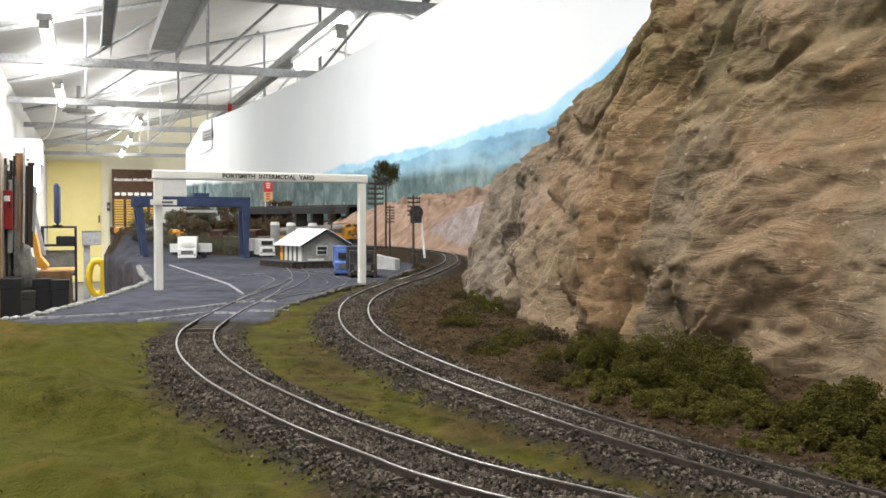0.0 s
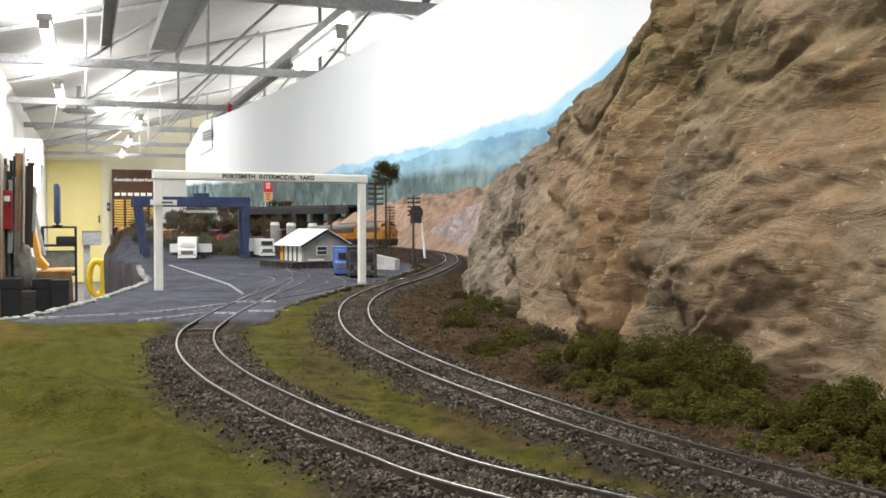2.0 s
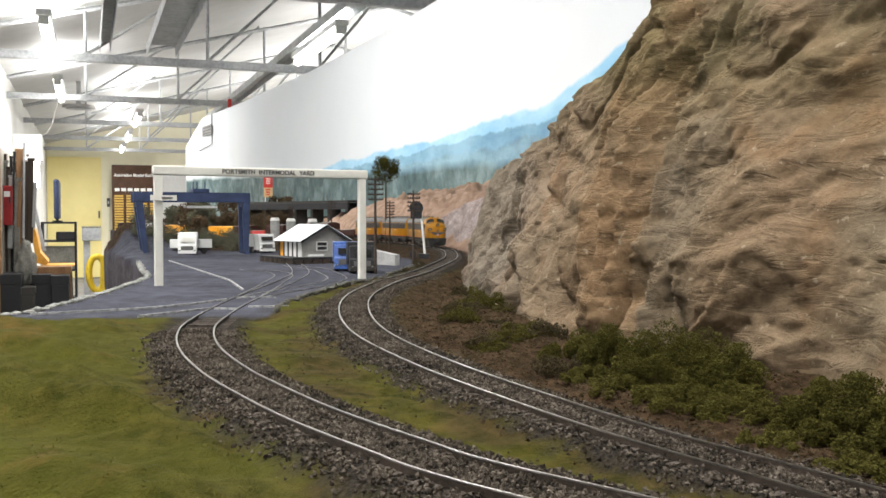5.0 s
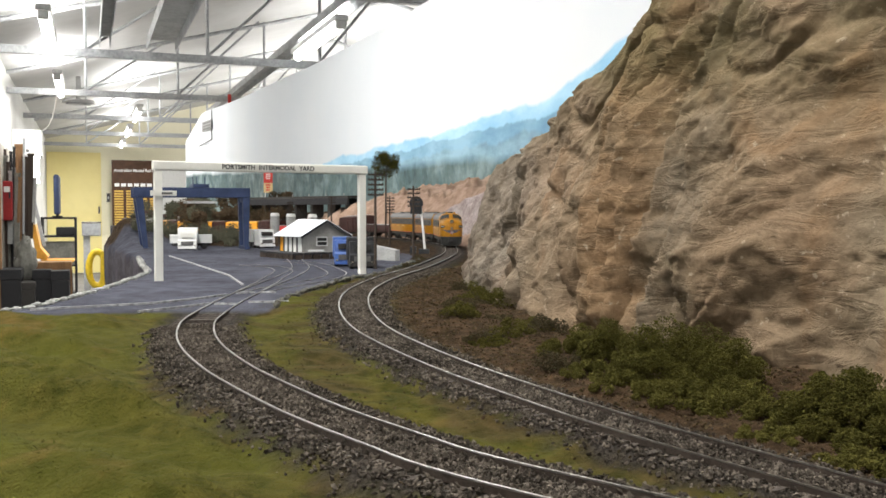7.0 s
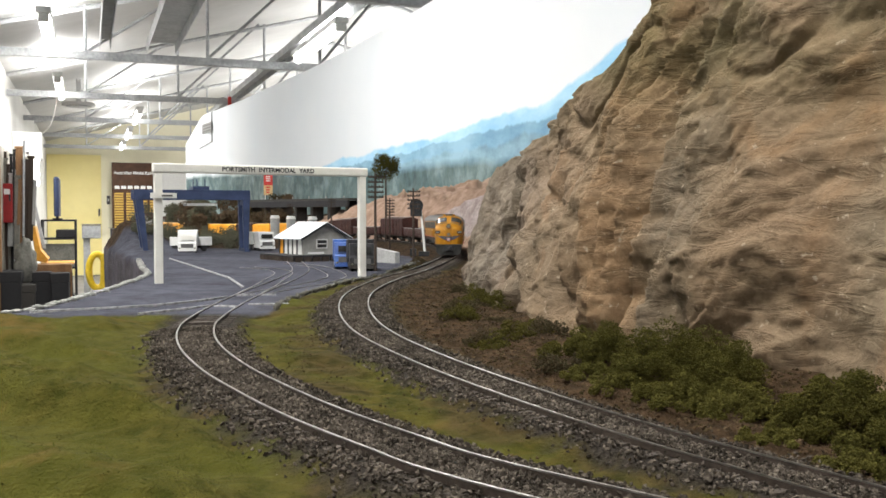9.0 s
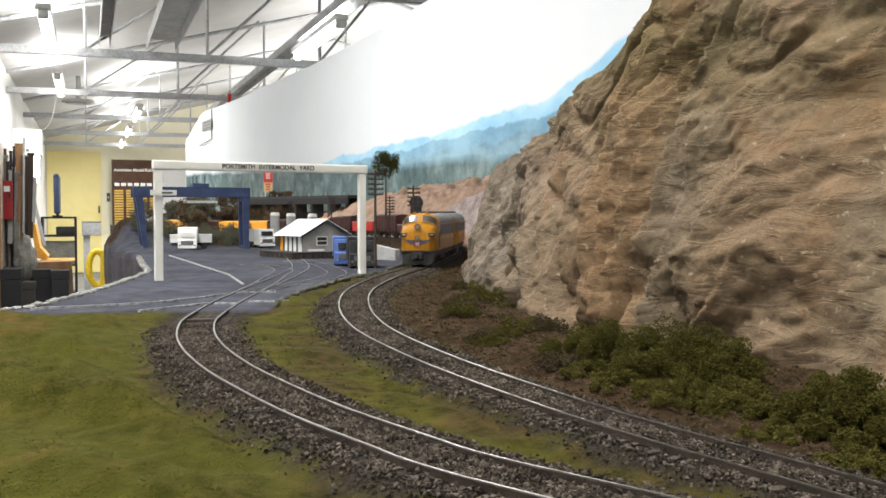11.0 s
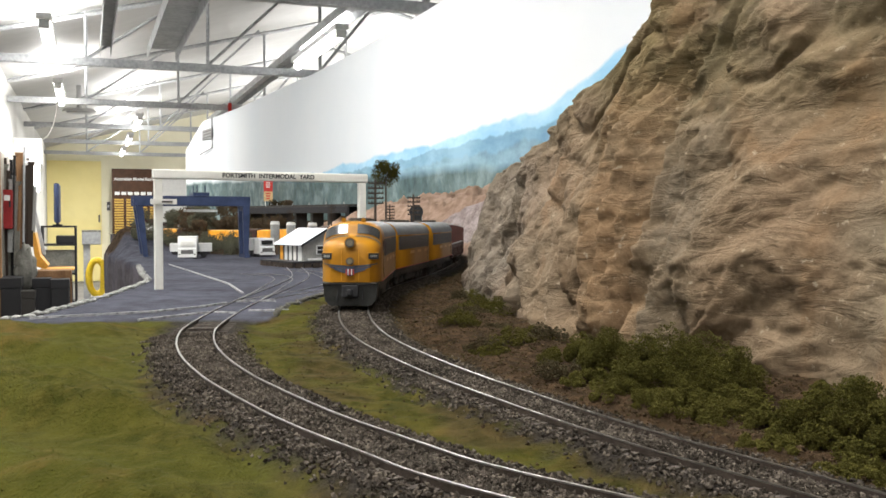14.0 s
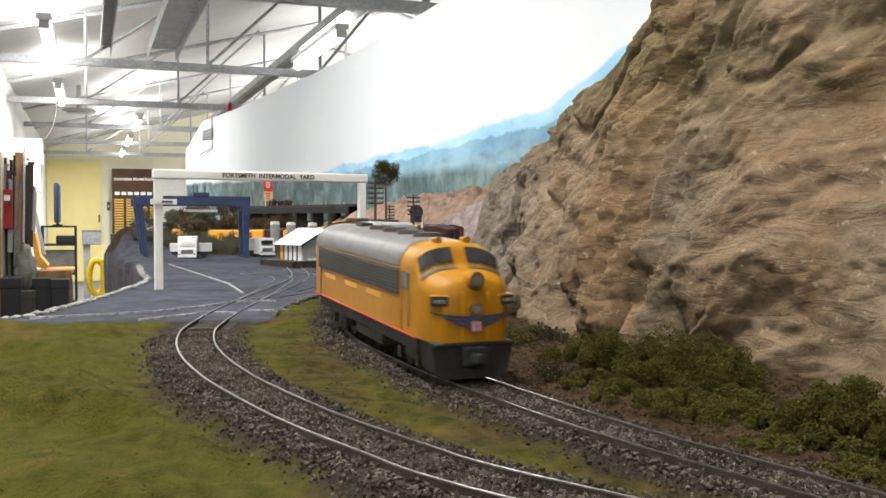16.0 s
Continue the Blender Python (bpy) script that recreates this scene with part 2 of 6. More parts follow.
def land(X, Y, zones=False):
    dm, zm = near_line(main_line[main_line[:, 1] < 6], X, Y)
    ds, _ = near_line(side_line, X, Y)
    ex = np.interp(Y, [p[1] for p in EDGE], [p[0] for p in EDGE])
    kx = np.interp(Y, [p[1] for p in KERB], [p[0] for p in KERB], left=-0.104, right=-0.2)
    rough = wavy(X, Y, 22, 3.1)
    fine = wavy(X, Y, 120, 7.7, 3)
    # grass banks
    z = -0.004 + 0.003 * rough + 0.0012 * fine
    z = z + (zm - 0.001) * np.where(Y > 2.0, smooth(0.26, 0.09, dm), smooth(0.16, 0.05, dm) * (X > -0.2))
    left = smooth(0.03, 0.14, ds) * (X < np.interp(Y, [p[1] for p in SIDING_XY[:13]], [p[0] for p in SIDING_XY[:13]]))
    z = z + left * 0.0035 * wavy(X, Y, 30, 4.4, 2)
    # turf mounds of the near bank
    west = smooth(0.024, 0.055, ds) * (left > 0)
    for ax, ay, bx, by, high, wide in ((-0.17, 0.325, -0.055, 0.255, 0.0135, 0.011), (-0.20, 0.43, -0.135, 0.405, 0.0085, 0.011), (-0.13, 0.235, -0.06, 0.200, 0.0075, 0.012), (-0.25, 0.50, -0.15, 0.50, 0.007, 0.02), (-0.21, 0.375, -0.12, 0.350, 0.006, 0.010)):
        t = np.clip(((X - ax) * (bx - ax) + (Y - ay) * (by - ay)) / ((bx - ax) ** 2 + (by - ay) ** 2), 0, 1)
        gap = np.hypot(X - ax - t * (bx - ax), Y - ay - t * (by - ay)) + 0.006 * rough
        z = z + west * high * np.exp(-(gap / wide) ** 2)
    z = z + left * (0.005 + 0.007 * wavy(X, Y, 11, 1.3, 2))
    # the paved yard
    yard = (X < kx) & (Y > 0.545 + 0.10 * np.clip(X + 0.25, 0, 1)) & (Y < 1.62)
    z = np.where(yard, -0.0008 + 0.0003 * fine, z)
    # ballast beds
    bed = zm - 0.0026 - 0.6 * np.clip(dm - 0.019, 0, 0.02)
    z = np.where((dm < 0.034) & ~yard, np.maximum(np.where(dm < 0.02, bed, z), bed), z)
    bed = -0.0026 - 0.5 * np.clip(ds - 0.019, 0, 0.02)
    z = np.where((ds < 0.032) & ~yard, np.where(ds < 0.02, bed, np.maximum(bed, z)), z)
    # the hill beyond the far line
    u = -0.350 * X + 0.937 * Y
    v = 0.937 * X + 0.350 * Y
    vm = np.interp(u, *zip(*sorted((uv_of(p[0], p[1])) for p in main_line if p[1] > 1.2)))
    rise = smooth(0.040, 0.18, v - vm) * (Y > 1.15)
    high = np.interp(u, [1.2, 1.9, 2.2, 2.5, 2.75, 3.1], [0.116, 0.110, 0.100, 0.082, 0.050, 0.0])
    z = z + rise * (high + (0.016 * wavy(X, Y, 14, 5.0) + 0.008 * rough + 0.004 * fine) * smooth(3.4, 2.2, u)) * smooth(1.15, 1.45, Y)
    z = z + smooth(0.05, 0.4, v - vm) * 0.05 * (u > 2.2)
    # a rough bank along the layout's front edge, far end
    bank = smooth(0.0, 0.03, X - ex) * smooth(0.13, 0.05, X - ex) * smooth(1.35, 1.7, Y) * smooth(2.4, 1.9, Y)
    z = z + bank * (0.034 + 0.012 * rough)
    if zones:
        patch = wavy(X, Y, 26, 11.0, 3)
        stony = np.clip(smooth(0.027, 0.018, np.minimum(dm, ds) + 0.006 * fine), 0, 1) * ~yard
        mx = np.interp(Y, main_line[::-1][:, 1][::-1], main_line[:, 0])
        earth = smooth(0.0, 0.02, X - mx - 0.012) * (Y < 1.15)
        earth = np.maximum(earth, smooth(-0.20, 0.35, patch) * 0.6 * (X > -0.125) * (left <= 0))
        earth = np.maximum(earth, smooth(0.95, 1.2, Y))
        pink = smooth(1.25, 1.45, Y) * smooth(0.015, 0.05, v - vm) * (u < 3.2)
        return z, np.stack([stony, earth, pink, np.where(yard, 1.0, 0.0)], -1)
    return z


def build_ground():
    xs = np.concatenate([np.arange(-2.6, -0.75, 0.03), np.arange(-0.75, -0.42, 0.008), np.arange(-0.42, 0.3, 0.003), np.arange(0.3, 0.9, 0.03)])
    ys = np.concatenate([np.arange(-0.3, 0.1, 0.02), np.arange(0.1, 1.2, 0.003), np.arange(1.2, 2.2, 0.012), np.arange(2.2, 6, 0.04)])
    X, Y = np.meshgrid(xs, ys)
    rim = np.interp(Y, [p[1] for p in EDGE], [p[0] for p in EDGE]) + 0.006 * wavy(X * 0, Y, 30, 9.0, 3)
    out = np.clip(rim - X, 0, 1)
    X = np.where(out > 0, rim + 0.02 * wavy(out, Y, 16, 2.0, 3) * np.clip(out * 4, 0, 1), X)
    Z, zones = land(X, Y, True)
    Z = Z - np.where(out > 0, out * 1.6, 0)
    zones[..., 1] = np.where(out > 0, 1.0, zones[..., 1])
    zones[..., 2] = np.where(out > 0, 0.6, zones[..., 2])
    zones[..., 3] = np.where(out > 0, 0.86, zones[..., 3])
    u, v = -0.350 * X + 0.937 * Y, 0.937 * X + 0.350 * Y
    keep = (out < 0.4) & (v < 1.0) & (v > -0.6) & (Y > -0.2)
    n = len(xs)
    faces = []
    for j in range(len(ys) - 1):
        for i in range(n - 1):
            if keep[j, i] and keep[j, i + 1] and keep[j + 1, i] and keep[j + 1, i + 1]:
                a = j * n + i
                faces.append((a, a + 1, a + n + 1, a + n))
    data = bpy.data.meshes.new("ground")
    data.from_pydata(np.stack([X, Y, Z], -1).reshape(-1, 3).tolist(), [], faces)
    data.polygons.foreach_set("use_smooth", [True] * len(faces))
    data.color_attributes.new("zone", "FLOAT_COLOR", "POINT").data.foreach_set("color", zones.reshape(-1).astype(np.float32))
    bm = bmesh.new()
    bm.from_mesh(data)
    bmesh.ops.delete(bm, geom=[w for w in bm.verts if not w.link_faces], context="VERTS")
    bm.to_mesh(data)
    bm.free()
    data.materials.append(M_GROUND)
    return tagged(new("ground", data), "scenic model railway ground of turf, ballast and black paving", "ground", kind="structure")



def rock_material():
    """Carved plaster cliff: tan washes, an ochre vein beside a grey, partly shade-toned band, thin bedding lines,
    darker olive upper slope.
    """
    m, nt, bsdf = shader("carved_plaster_rock")
    big = noise_of(nt, 6, 3, low=0.40, high=0.60, warp=0.8)
    patch = noise_of(nt, 14, 6, low=0.42, high=0.62, warp=1.2)
    streak = noise_of(nt, 11, 5, low=0.54, high=0.68, stretch=(1.6, 1.6, 0.45), warp=1.0)
    grain = noise_of(nt, 380, 4)
    speck = noise_of(nt, 210, 5, low=0.63, high=0.70)
    strata = noise_of(nt, 22, 6, 0.7, stretch=(0.7, 1.2, 3.6), low=0.40, high=0.52, warp=1.4)
    co = nt.nodes.new("ShaderNodeTexCoord")
    sep = nt.nodes.new("ShaderNodeSeparateXYZ")
    nt.links.new(co.outputs["Object"], sep.inputs[0])

    def band(output, a, b, top=1.0):
        r = nt.nodes.new("ShaderNodeMapRange")
        r.interpolation_type = "SMOOTHSTEP"
        r.inputs[1].default_value, r.inputs[2].default_value, r.inputs[4].default_value = a, b, top
        nt.links.new(output, r.inputs[0])
        return r.outputs[0]

    def times(a, b):
        k = nt.nodes.new("ShaderNodeMath")
        k.operation = "MULTIPLY"
        nt.links.new(a, k.inputs[0])
        nt.links.new(b, k.inputs[1])
        return k.outputs[0]

    c = mixed(nt, big, (0.128, 0.087, 0.054), (0.152, 0.114, 0.073))
    c = mixed(nt, patch, c, mixed(nt, big, (0.158, 0.107, 0.066), (0.118, 0.098, 0.069)))
    c = mixed(nt, streak, c, (0.155, 0.094, 0.050))
    # the ochre vein and the grey band lean with the fault: y - 0.10 z
    lean = nt.nodes.new("ShaderNodeMath")
    lean.operation = "MULTIPLY_ADD"
    nt.links.new(sep.outputs[2], lean.inputs[0])
    lean.inputs[1].default_value = -0.10
    nt.links.new(sep.outputs[1], lean.inputs[2])
    vein = noise_of(nt, 26, 5, low=0.35, high=0.55)
    ochre = times(times(band(lean.outputs[0], 0.448, 0.462, 0.55), band(lean.outputs[0], 0.52, 0.485)), vein)
    grey = times(times(band(lean.outputs[0], 0.410, 0.436, 0.6), band(lean.outputs[0], 0.456, 0.446)), vein)
    c = mixed(nt, ochre, c, (0.175, 0.102, 0.050))
    # grey plaster, its tone also carrying the shade of the hollow by the fault
    c = mixed(nt, grey, c, (0.085, 0.074, 0.058))
    c = mixed(nt, strata, mixed(nt, 0.35, c, (0.060, 0.044, 0.028)), c)
    c = mixed(nt, speck, c, (0.26, 0.21, 0.155))
    c = mixed(nt, 0.16, c, mixed(nt, grain, (0.050, 0.035, 0.020), (0.25, 0.185, 0.12)))
    # ashy grey far corner, a tint of the plaster itself
    ash = mixed(nt, noise_of(nt, 45, 5), (0.085, 0.073, 0.060), (0.180, 0.155, 0.132))
    c = mixed(nt, band(sep.outputs[1], 0.50, 0.72, 0.6), c, ash)
    # patchy olive ochre tint, darker towards the top of the slope
    olive_tint = mixed(nt, noise_of(nt, 60, 6), (0.050, 0.042, 0.018), (0.105, 0.083, 0.040))
    c = mixed(nt, times(band(sep.outputs[2], 0.07, 0.17, 0.9), noise_of(nt, 18, 5, low=0.32, high=0.58)), c, olive_tint)
    nt.links.new(c, bsdf.inputs["Base Color"])
    bsdf.inputs["Roughness"].default_value, bsdf.inputs["Specular IOR Level"].default_value = 0.95, 0.06
    relief(nt, bsdf, mixed(nt, 0.75, grain, strata), 0.6, 0.0014)
    return m


M_ROCK = rock_material()
build_ground()


# ---- rock face ----
ROCK_XY = [(0.20, 1.02), (0.08, 1.03), (0.034, 0.98), (0.022, 0.90), (0.023, 0.78), (0.032, 0.65), (0.068, 0.50), (0.105, 0.425), (0.148, 0.365), (0.19, 0.26), (0.225, 0.14), (0.26, 0.0), (0.30, -0.15)]


def carve(q):
    """How far the cliff stands out at q: broad facets, a slanting fault, wavy bedding, sparse crevices, small grain."""
    p = q + noise.noise_vector(q * 10) * 0.022
    w = 0.014 * noise.fractal(q * 6.5, 0.9, 2.0, 2) + 0.0070 * noise.fractal(q * 17 + Vector((2, 7, 1)), 0.8, 2.1, 3)
    d, _ = noise.voronoi(Vector((p.x * 9 + p.z * 3, p.y * 9 + p.z * 3, p.z * 7)), distance_metric="DISTANCE")
    w += 0.012 * min(0.6, d[1] - d[0]) - 0.004
    # the fault: a step and a groove that lean back as they climb
    f = (q.y - 0.452 - 0.10 * q.z + 0.010 * noise.noise(q * 22)) / 0.012
    w += 0.0055 / (1 + math.exp(-max(-30, min(30, f * 1.6)))) - 0.0055 - 0.0050 * math.exp(-f * f)
    # bedding: thin undercut courses on the near part, slanting joints on the far part
    near = 1 / (1 + math.exp(max(-30, min(30, f * 0.7))))
    slant = p.z * (1.0 - 0.35 * (1 - near)) + p.y * (0.10 + 0.75 * (1 - near)) + 0.036 * noise.noise(p * 9) + 0.010 * noise.noise(p * 27)
    amount = max(0.0, noise.noise(q * 9 + Vector((3, 1, 7))) + 0.22)
    course = (slant * 19 + 0.7 * noise.noise(p * 10)) % 1.0
    w += 0.0125 * amount * course ** 2.5
    thin = (slant * 105 + 1.0 * noise.noise(p * 35)) % 1.0
    w += (0.0012 + 0.0016 * near) * (0.25 + amount) * thin ** 1.6
    # crevices
    cleft = abs(noise.noise(Vector((p.x * 15 + p.z * 6, p.y * 15 + p.z * 6, p.z * 9)) + Vector((5, 2, 0))))
    w -= 0.0120 * max(0.0, 0.10 - cleft) / 0.10 * max(0.0, noise.noise(q * 8 + Vector((1, 9, 4))) + 0.18)
    rough = 0.72 + 0.18 * near
    grain = 0.0024 * noise.ridged_multi_fractal(p * 34, 0.85, 2.1, 4, 1.0, 2.0) + 0.0022 * noise.fractal(q * 62, 0.7, 2.1, 4) + 0.0010 * noise.ridged_multi_fractal(q * 130, 0.8, 2.1, 2, 1.0, 2.0)
    return w + rough * grain - 0.003


def cliff(name, points, tops, material, label, step=0.0020, rows=170, lean=0.225, deep=1.0, setback=0.25):
    """A carved face along the points: tops gives its height by distance ahead."""
    s, line = spline([(x, y, 0) for x, y in points], step)
    n = len(line)
    verts, faces = [], []
    for i in range(n):
        p = Vector(line[i])
        d = Vector(line[min(i + 8, n - 1)] - line[max(i - 8, 0)]).normalized()
        back = Vector((-d.y, d.x, 0))
        top = float(np.interp(p.y, *tops))
        for k in range(rows + 1):
            h = -0.025 + (top + 0.025) * min(1, k / (rows - 20))
            over = max(0, k - (rows - 20)) / 20
            q = p + back * (lean * max(0, h) + setback * over) + Vector((0, 0, h + 0.02 * over))
            w = carve(q) * (1 - 0.6 * over) * deep
            verts.append(tuple(q - back * w + Vector((0, 0, 0.004 * noise.noise(q * 40)))))
    for i in range(n - 1):
        for k in range(rows):
            a = i * (rows + 1) + k
            faces.append((a, a + rows + 1, a + rows + 2, a + 1))
    data = bpy.data.meshes.new(name)
    data.from_pydata(verts, [], faces)
    data.polygons.foreach_set("use_smooth", [True] * len(faces))
    data.materials.append(material)
    return tagged(new(name, data), label, "rock", kind="structure")


cliff("rock_face", ROCK_XY, ([0.30, 0.40, 0.48, 0.56, 0.66, 0.78, 0.95], [0.305, 0.243, 0.185, 0.137, 0.109, 0.095, 0.078]), M_ROCK,
      "tall carved brown and tan model rock cliff beside the track")
M_LILAC = surface("lilac_grey_rock", (0.20, 0.155, 0.145), (0.38, 0.32, 0.31), 30, 0.95, fine=260, bump=0.8, distance=0.002)
cliff("rock_cutting", [(-0.06, 2.14), (-0.01, 2.00), (0.035, 1.86), (0.062, 1.70), (0.078, 1.5), (0.085, 1.30), (0.10, 1.12)], ([1.1, 1.5, 1.9, 2.02, 2.14], [0.108, 0.112, 0.088, 0.06, 0.02]), M_LILAC,
      "pale lilac grey rock cutting beyond the bend", 0.006, 70, 0.35, 0.8, 0.1)


# ---- tracks ----
def rail_mesh(line, side, wide, low, high):
    bm = bmesh.new()
    prev = None
    for i in range(len(line)):
        d = Vector(line[min(i + 1, len(line) - 1)] - line[max(i - 1, 0)])
        r = Vector((d.y, -d.x, 0)).normalized()
        c = Vector(line[i]) + r * side * 0.00875
        ring = [bm.verts.new(c + r * a + Vector((0, 0, b))) for a, b in ((-wide, low), (wide, low), (wide, high), (-wide, high))]
        if prev:
            for j in range(4):
                bm.faces.new((prev[j], prev[(j + 1) % 4], ring[(j + 1) % 4], ring[j]))
        prev = ring
    bmesh.ops.recalc_face_normals(bm, faces=bm.faces)
    return bm


def track(name, s, line, label, first, last):
    top = thing(name, Matrix(), label, "railway track", "tracks", "structure")
    for side in (-1, 1):
        rail = part("rail", rail_mesh(line, side, 0.0004, -0.0023, -0.0003), M_RAIL, top, "rust-brown rail side")
        part("rail_head", rail_mesh(line, side, 0.00042, -0.0004, 0.0), M_RAILTOP, rail, "polished rail head")
    bm = box(bmesh.new(), -0.0145, -0.0012, -0.0036, 0.0145, 0.0012, -0.0021)
    data = mesh_of("sleeper", bm, M_TIE)
    x = first
    while x < last:
        i = int(np.searchsorted(s, x))
        d = line[min(i + 1, len(line) - 1)] - line[max(i - 1, 0)]
        ob = new("sleeper", data)
        ob.parent = top
        ob.matrix_basis = Matrix.Translation(line[i]) @ Matrix.Rotation(math.atan2(d[1], d[0]) + math.pi / 2 + random.uniform(-0.03, 0.03), 4, "Z")
        x += 0.0068
    return top


track("main_track", main_s, main_line, "curved main line track with shiny worn rails", 0.05, 1.7)
track("siding_track", side_s, side_line, "curved siding track running into the paved yard", 0.02, 0.62)


# ---- the shed ----
def slab(name, u0, v0, z0, u1, v1, z1, material, label, category, kind="structure"):
    bm = box(bmesh.new(), v0, u0, z0, v1, u1, z1)
    return tagged(part(name, bm, material, at=ROOM), label, category, kind=kind)


TOPZ = EYE + 1.26
slab("floor", -5, -0.9, FLOOR - 0.1, 21.2, 7, FLOOR, M_FLOOR, "plain concrete floor of the shed", "floor")
slab("wall_west", -5, -1.0, FLOOR, 21.2, -0.74, TOPZ + 0.15, M_WALLW, "off-white side wall of the shed", "wall")
slab("wall_east", -5, 7, FLOOR, 21.2, 7.2, TOPZ + 0.15, M_WALLW, "off-white far side wall of the shed", "wall")
slab("wall_north", 20.0, -0.74, FLOOR, 20.2, 7, TOPZ + 2, M_CREAM, "pale yellow end wall", "wall")
slab("wall_south", -5.2, -0.74, FLOOR, -5, 7, TOPZ + 2, M_WALLW, "off-white end wall behind the layout", "wall")


def build_ceiling():
    bm = prism(bmesh.new(), [(-0.95, TOPZ + 0.1), (3.2, TOPZ + 1.15), (7.15, TOPZ + 0.1), (7.15, TOPZ + 0.18), (3.2, TOPZ + 1.23), (-0.95, TOPZ + 0.18)], -5.2, 20.2)
    tagged(part("ceiling", bm, M_CEIL, at=ROOM), "white sheeted pitched ceiling", "ceiling", kind="structure")


build_ceiling()


def truss(u):
    top = thing("roof_truss", ROOM @ Matrix.Translation((0, u, 0)), "galvanised steel roof truss under the white ceiling", "roof truss", "roof trusses")
    bm = box(bmesh.new(), -0.73, -0.03, TOPZ - 0.095, 7, 0.03, TOPZ - 0.035)
    part("bottom_chord", bm, M_STEEL, top)
    slope = 1.05 / 4.15
    for sx in (0, 1):
        a, b = (-0.73, 3.2) if sx == 0 else (7, 3.2)
        bm = bmesh.new()
        rod(bm, (a, 0, TOPZ + 0.11), (b, 0, TOPZ + 1.1), 0.02, n=4)
        part("top_chord", bm, M_STEEL, top)
    for v in np.arange(0.0, 6.9, 0.9):
        roof = TOPZ + 0.08 + (v + 0.95 if v < 3.2 else 7.35 - v) * slope
        part("upright", rod(bmesh.new(), (v, 0, TOPZ - 0.04), (v, 0, roof), 0.014, n=6), M_STEEL, top)
        nxt = TOPZ + 0.08 + (v + 0.9 + 0.95 if v + 0.9 < 3.2 else 7.35 - v - 0.9) * slope
        if v < 2.4:
            part("brace", rod(bmesh.new(), (v, 0.02, TOPZ - 0.04), (v + 0.85, 0.02, nxt), 0.012, n=6), M_STEEL, top)
    return top


for k in range(-2, 6):
    truss(7.70 + 2.6 * k)


def tube_light(u, v, z):
    top = thing("tube_light", ROOM @ Matrix.Translation((v, u, z)), "glowing white fluorescent tube fitting under the roof", "light fitting", "tube lights")
    part("housing", box(bmesh.new(), -0.045, -0.72, 0.03, 0.045, 0.72, 0.07, bevel=0.006), M_WHITE, top)
    for end in (-0.68, 0.68):
        part("lamp_holder", box(bmesh.new(), -0.03, end - 0.02, -0.02, 0.03, end + 0.02, 0.03), M_WHITE, top)
    part("tube", rod(bmesh.new(), (0, -0.66, 0), (0, 0.66, 0), 0.03, n=12), M_TUBE, top, smooth=True)
    for turn, power in ((0, LAMP), (math.pi, LAMP * 0.65)):
        data = bpy.data.lights.new("tube_lamp", "AREA")
        data.shape, data.size, data.size_y, data.energy, data.color = "RECTANGLE", 0.12, 1.3, power, (1.0, 0.985, 0.955)
        ob = new("tube_lamp", data)
        ob.matrix_basis = ROOM @ Matrix.Translation((v, u, z - 0.05 if turn == 0 else z + 0.09)) @ Matrix.Rotation(turn, 4, "X")
    return top


LAMP = 38.5
for u in (-2.4, 0.5, 3.1, 7.1, 10.0):
    tube_light(u, -0.24, TOPZ - 0.05)
for u in (12.6, 15.3, 18.0):
    tube_light(u, 0.60, TOPZ - 0.05)
# from k = 1 on: unseen tubes added to brighten the far end
for k in range(-1, 4):
    tube_light(6.76 + 3.0 * k, 1.56 if k < 1 else 2.7, TOPZ - 0.05)
# two further unseen rows, added only to light the end wall
for u in (11.0, 14.5, 18.0):
    tube_light(u, 3.7, TOPZ - 0.05)
    tube_light(u, 5.6, TOPZ - 0.05)


def roof_beam(v0, v1, z0, z1, u0, u1):
    top = thing("roof_beam", ROOM @ Matrix.Translation((v0, u0, z0)), "long grey steel channel running along the roof trusses", "roof beam", "roof beams")
    w, h, l = v1 - v0, z1 - z0, u1 - u0
    part("web", box(bmesh.new(), 0, 0, h - 0.006, w, l, h), M_STEEL, top)
    for x in (0, w - 0.006):
        part("flange", box(bmesh.new(), x, 0, 0, x + 0.006, l, h - 0.008), M_STEEL, top)


roof_beam(0.44, 0.66, TOPZ - 0.02, TOPZ + 0.07, 2.0, 7.7)
roof_beam(0.10, 0.18, TOPZ - 0.02, TOPZ + 0.07, 2.0, 7.7)
roof_beam(1.50, 1.63, TOPZ + 0.03, TOPZ + 0.09, 2.0, 13.0)


# ---- backdrop ----
def build_backdrop():
    bm = bmesh.new()
    rows = []
    for k in range(121):
        u = -3 + 10.5 * k / 120
        v = float(np.interp(u, [-3, 2.6, 3.4, 4.0, 4.55, 4.92, 5.36, 5.94, 6.32, 6.92, 7.5], [1.07, 1.07, 1.066, 1.046, 1.015, 0.98, 0.942, 0.895, 0.851, 0.775, 0.71]))
        crest = EYE + 0.70 - 0.30 * max(0.0, u - 6.95)
        rows.append([bm.verts.new((v + dv, u, z)) for dv, z in ((0, -0.15), (0, crest), (0.012, crest), (0.012, -0.15))])
    for a, b in zip(rows, rows[1:]):
        for j in range(4):
            bm.faces.new((a[j], b[j], b[(j + 1) % 4], a[(j + 1) % 4]))
    bmesh.ops.recalc_face_normals(bm, faces=bm.faces)
    return tagged(part("backdrop", bm, M_BACK, at=ROOM), "painted backdrop of hazy blue mountains under pale sky", "backdrop", kind="structure")


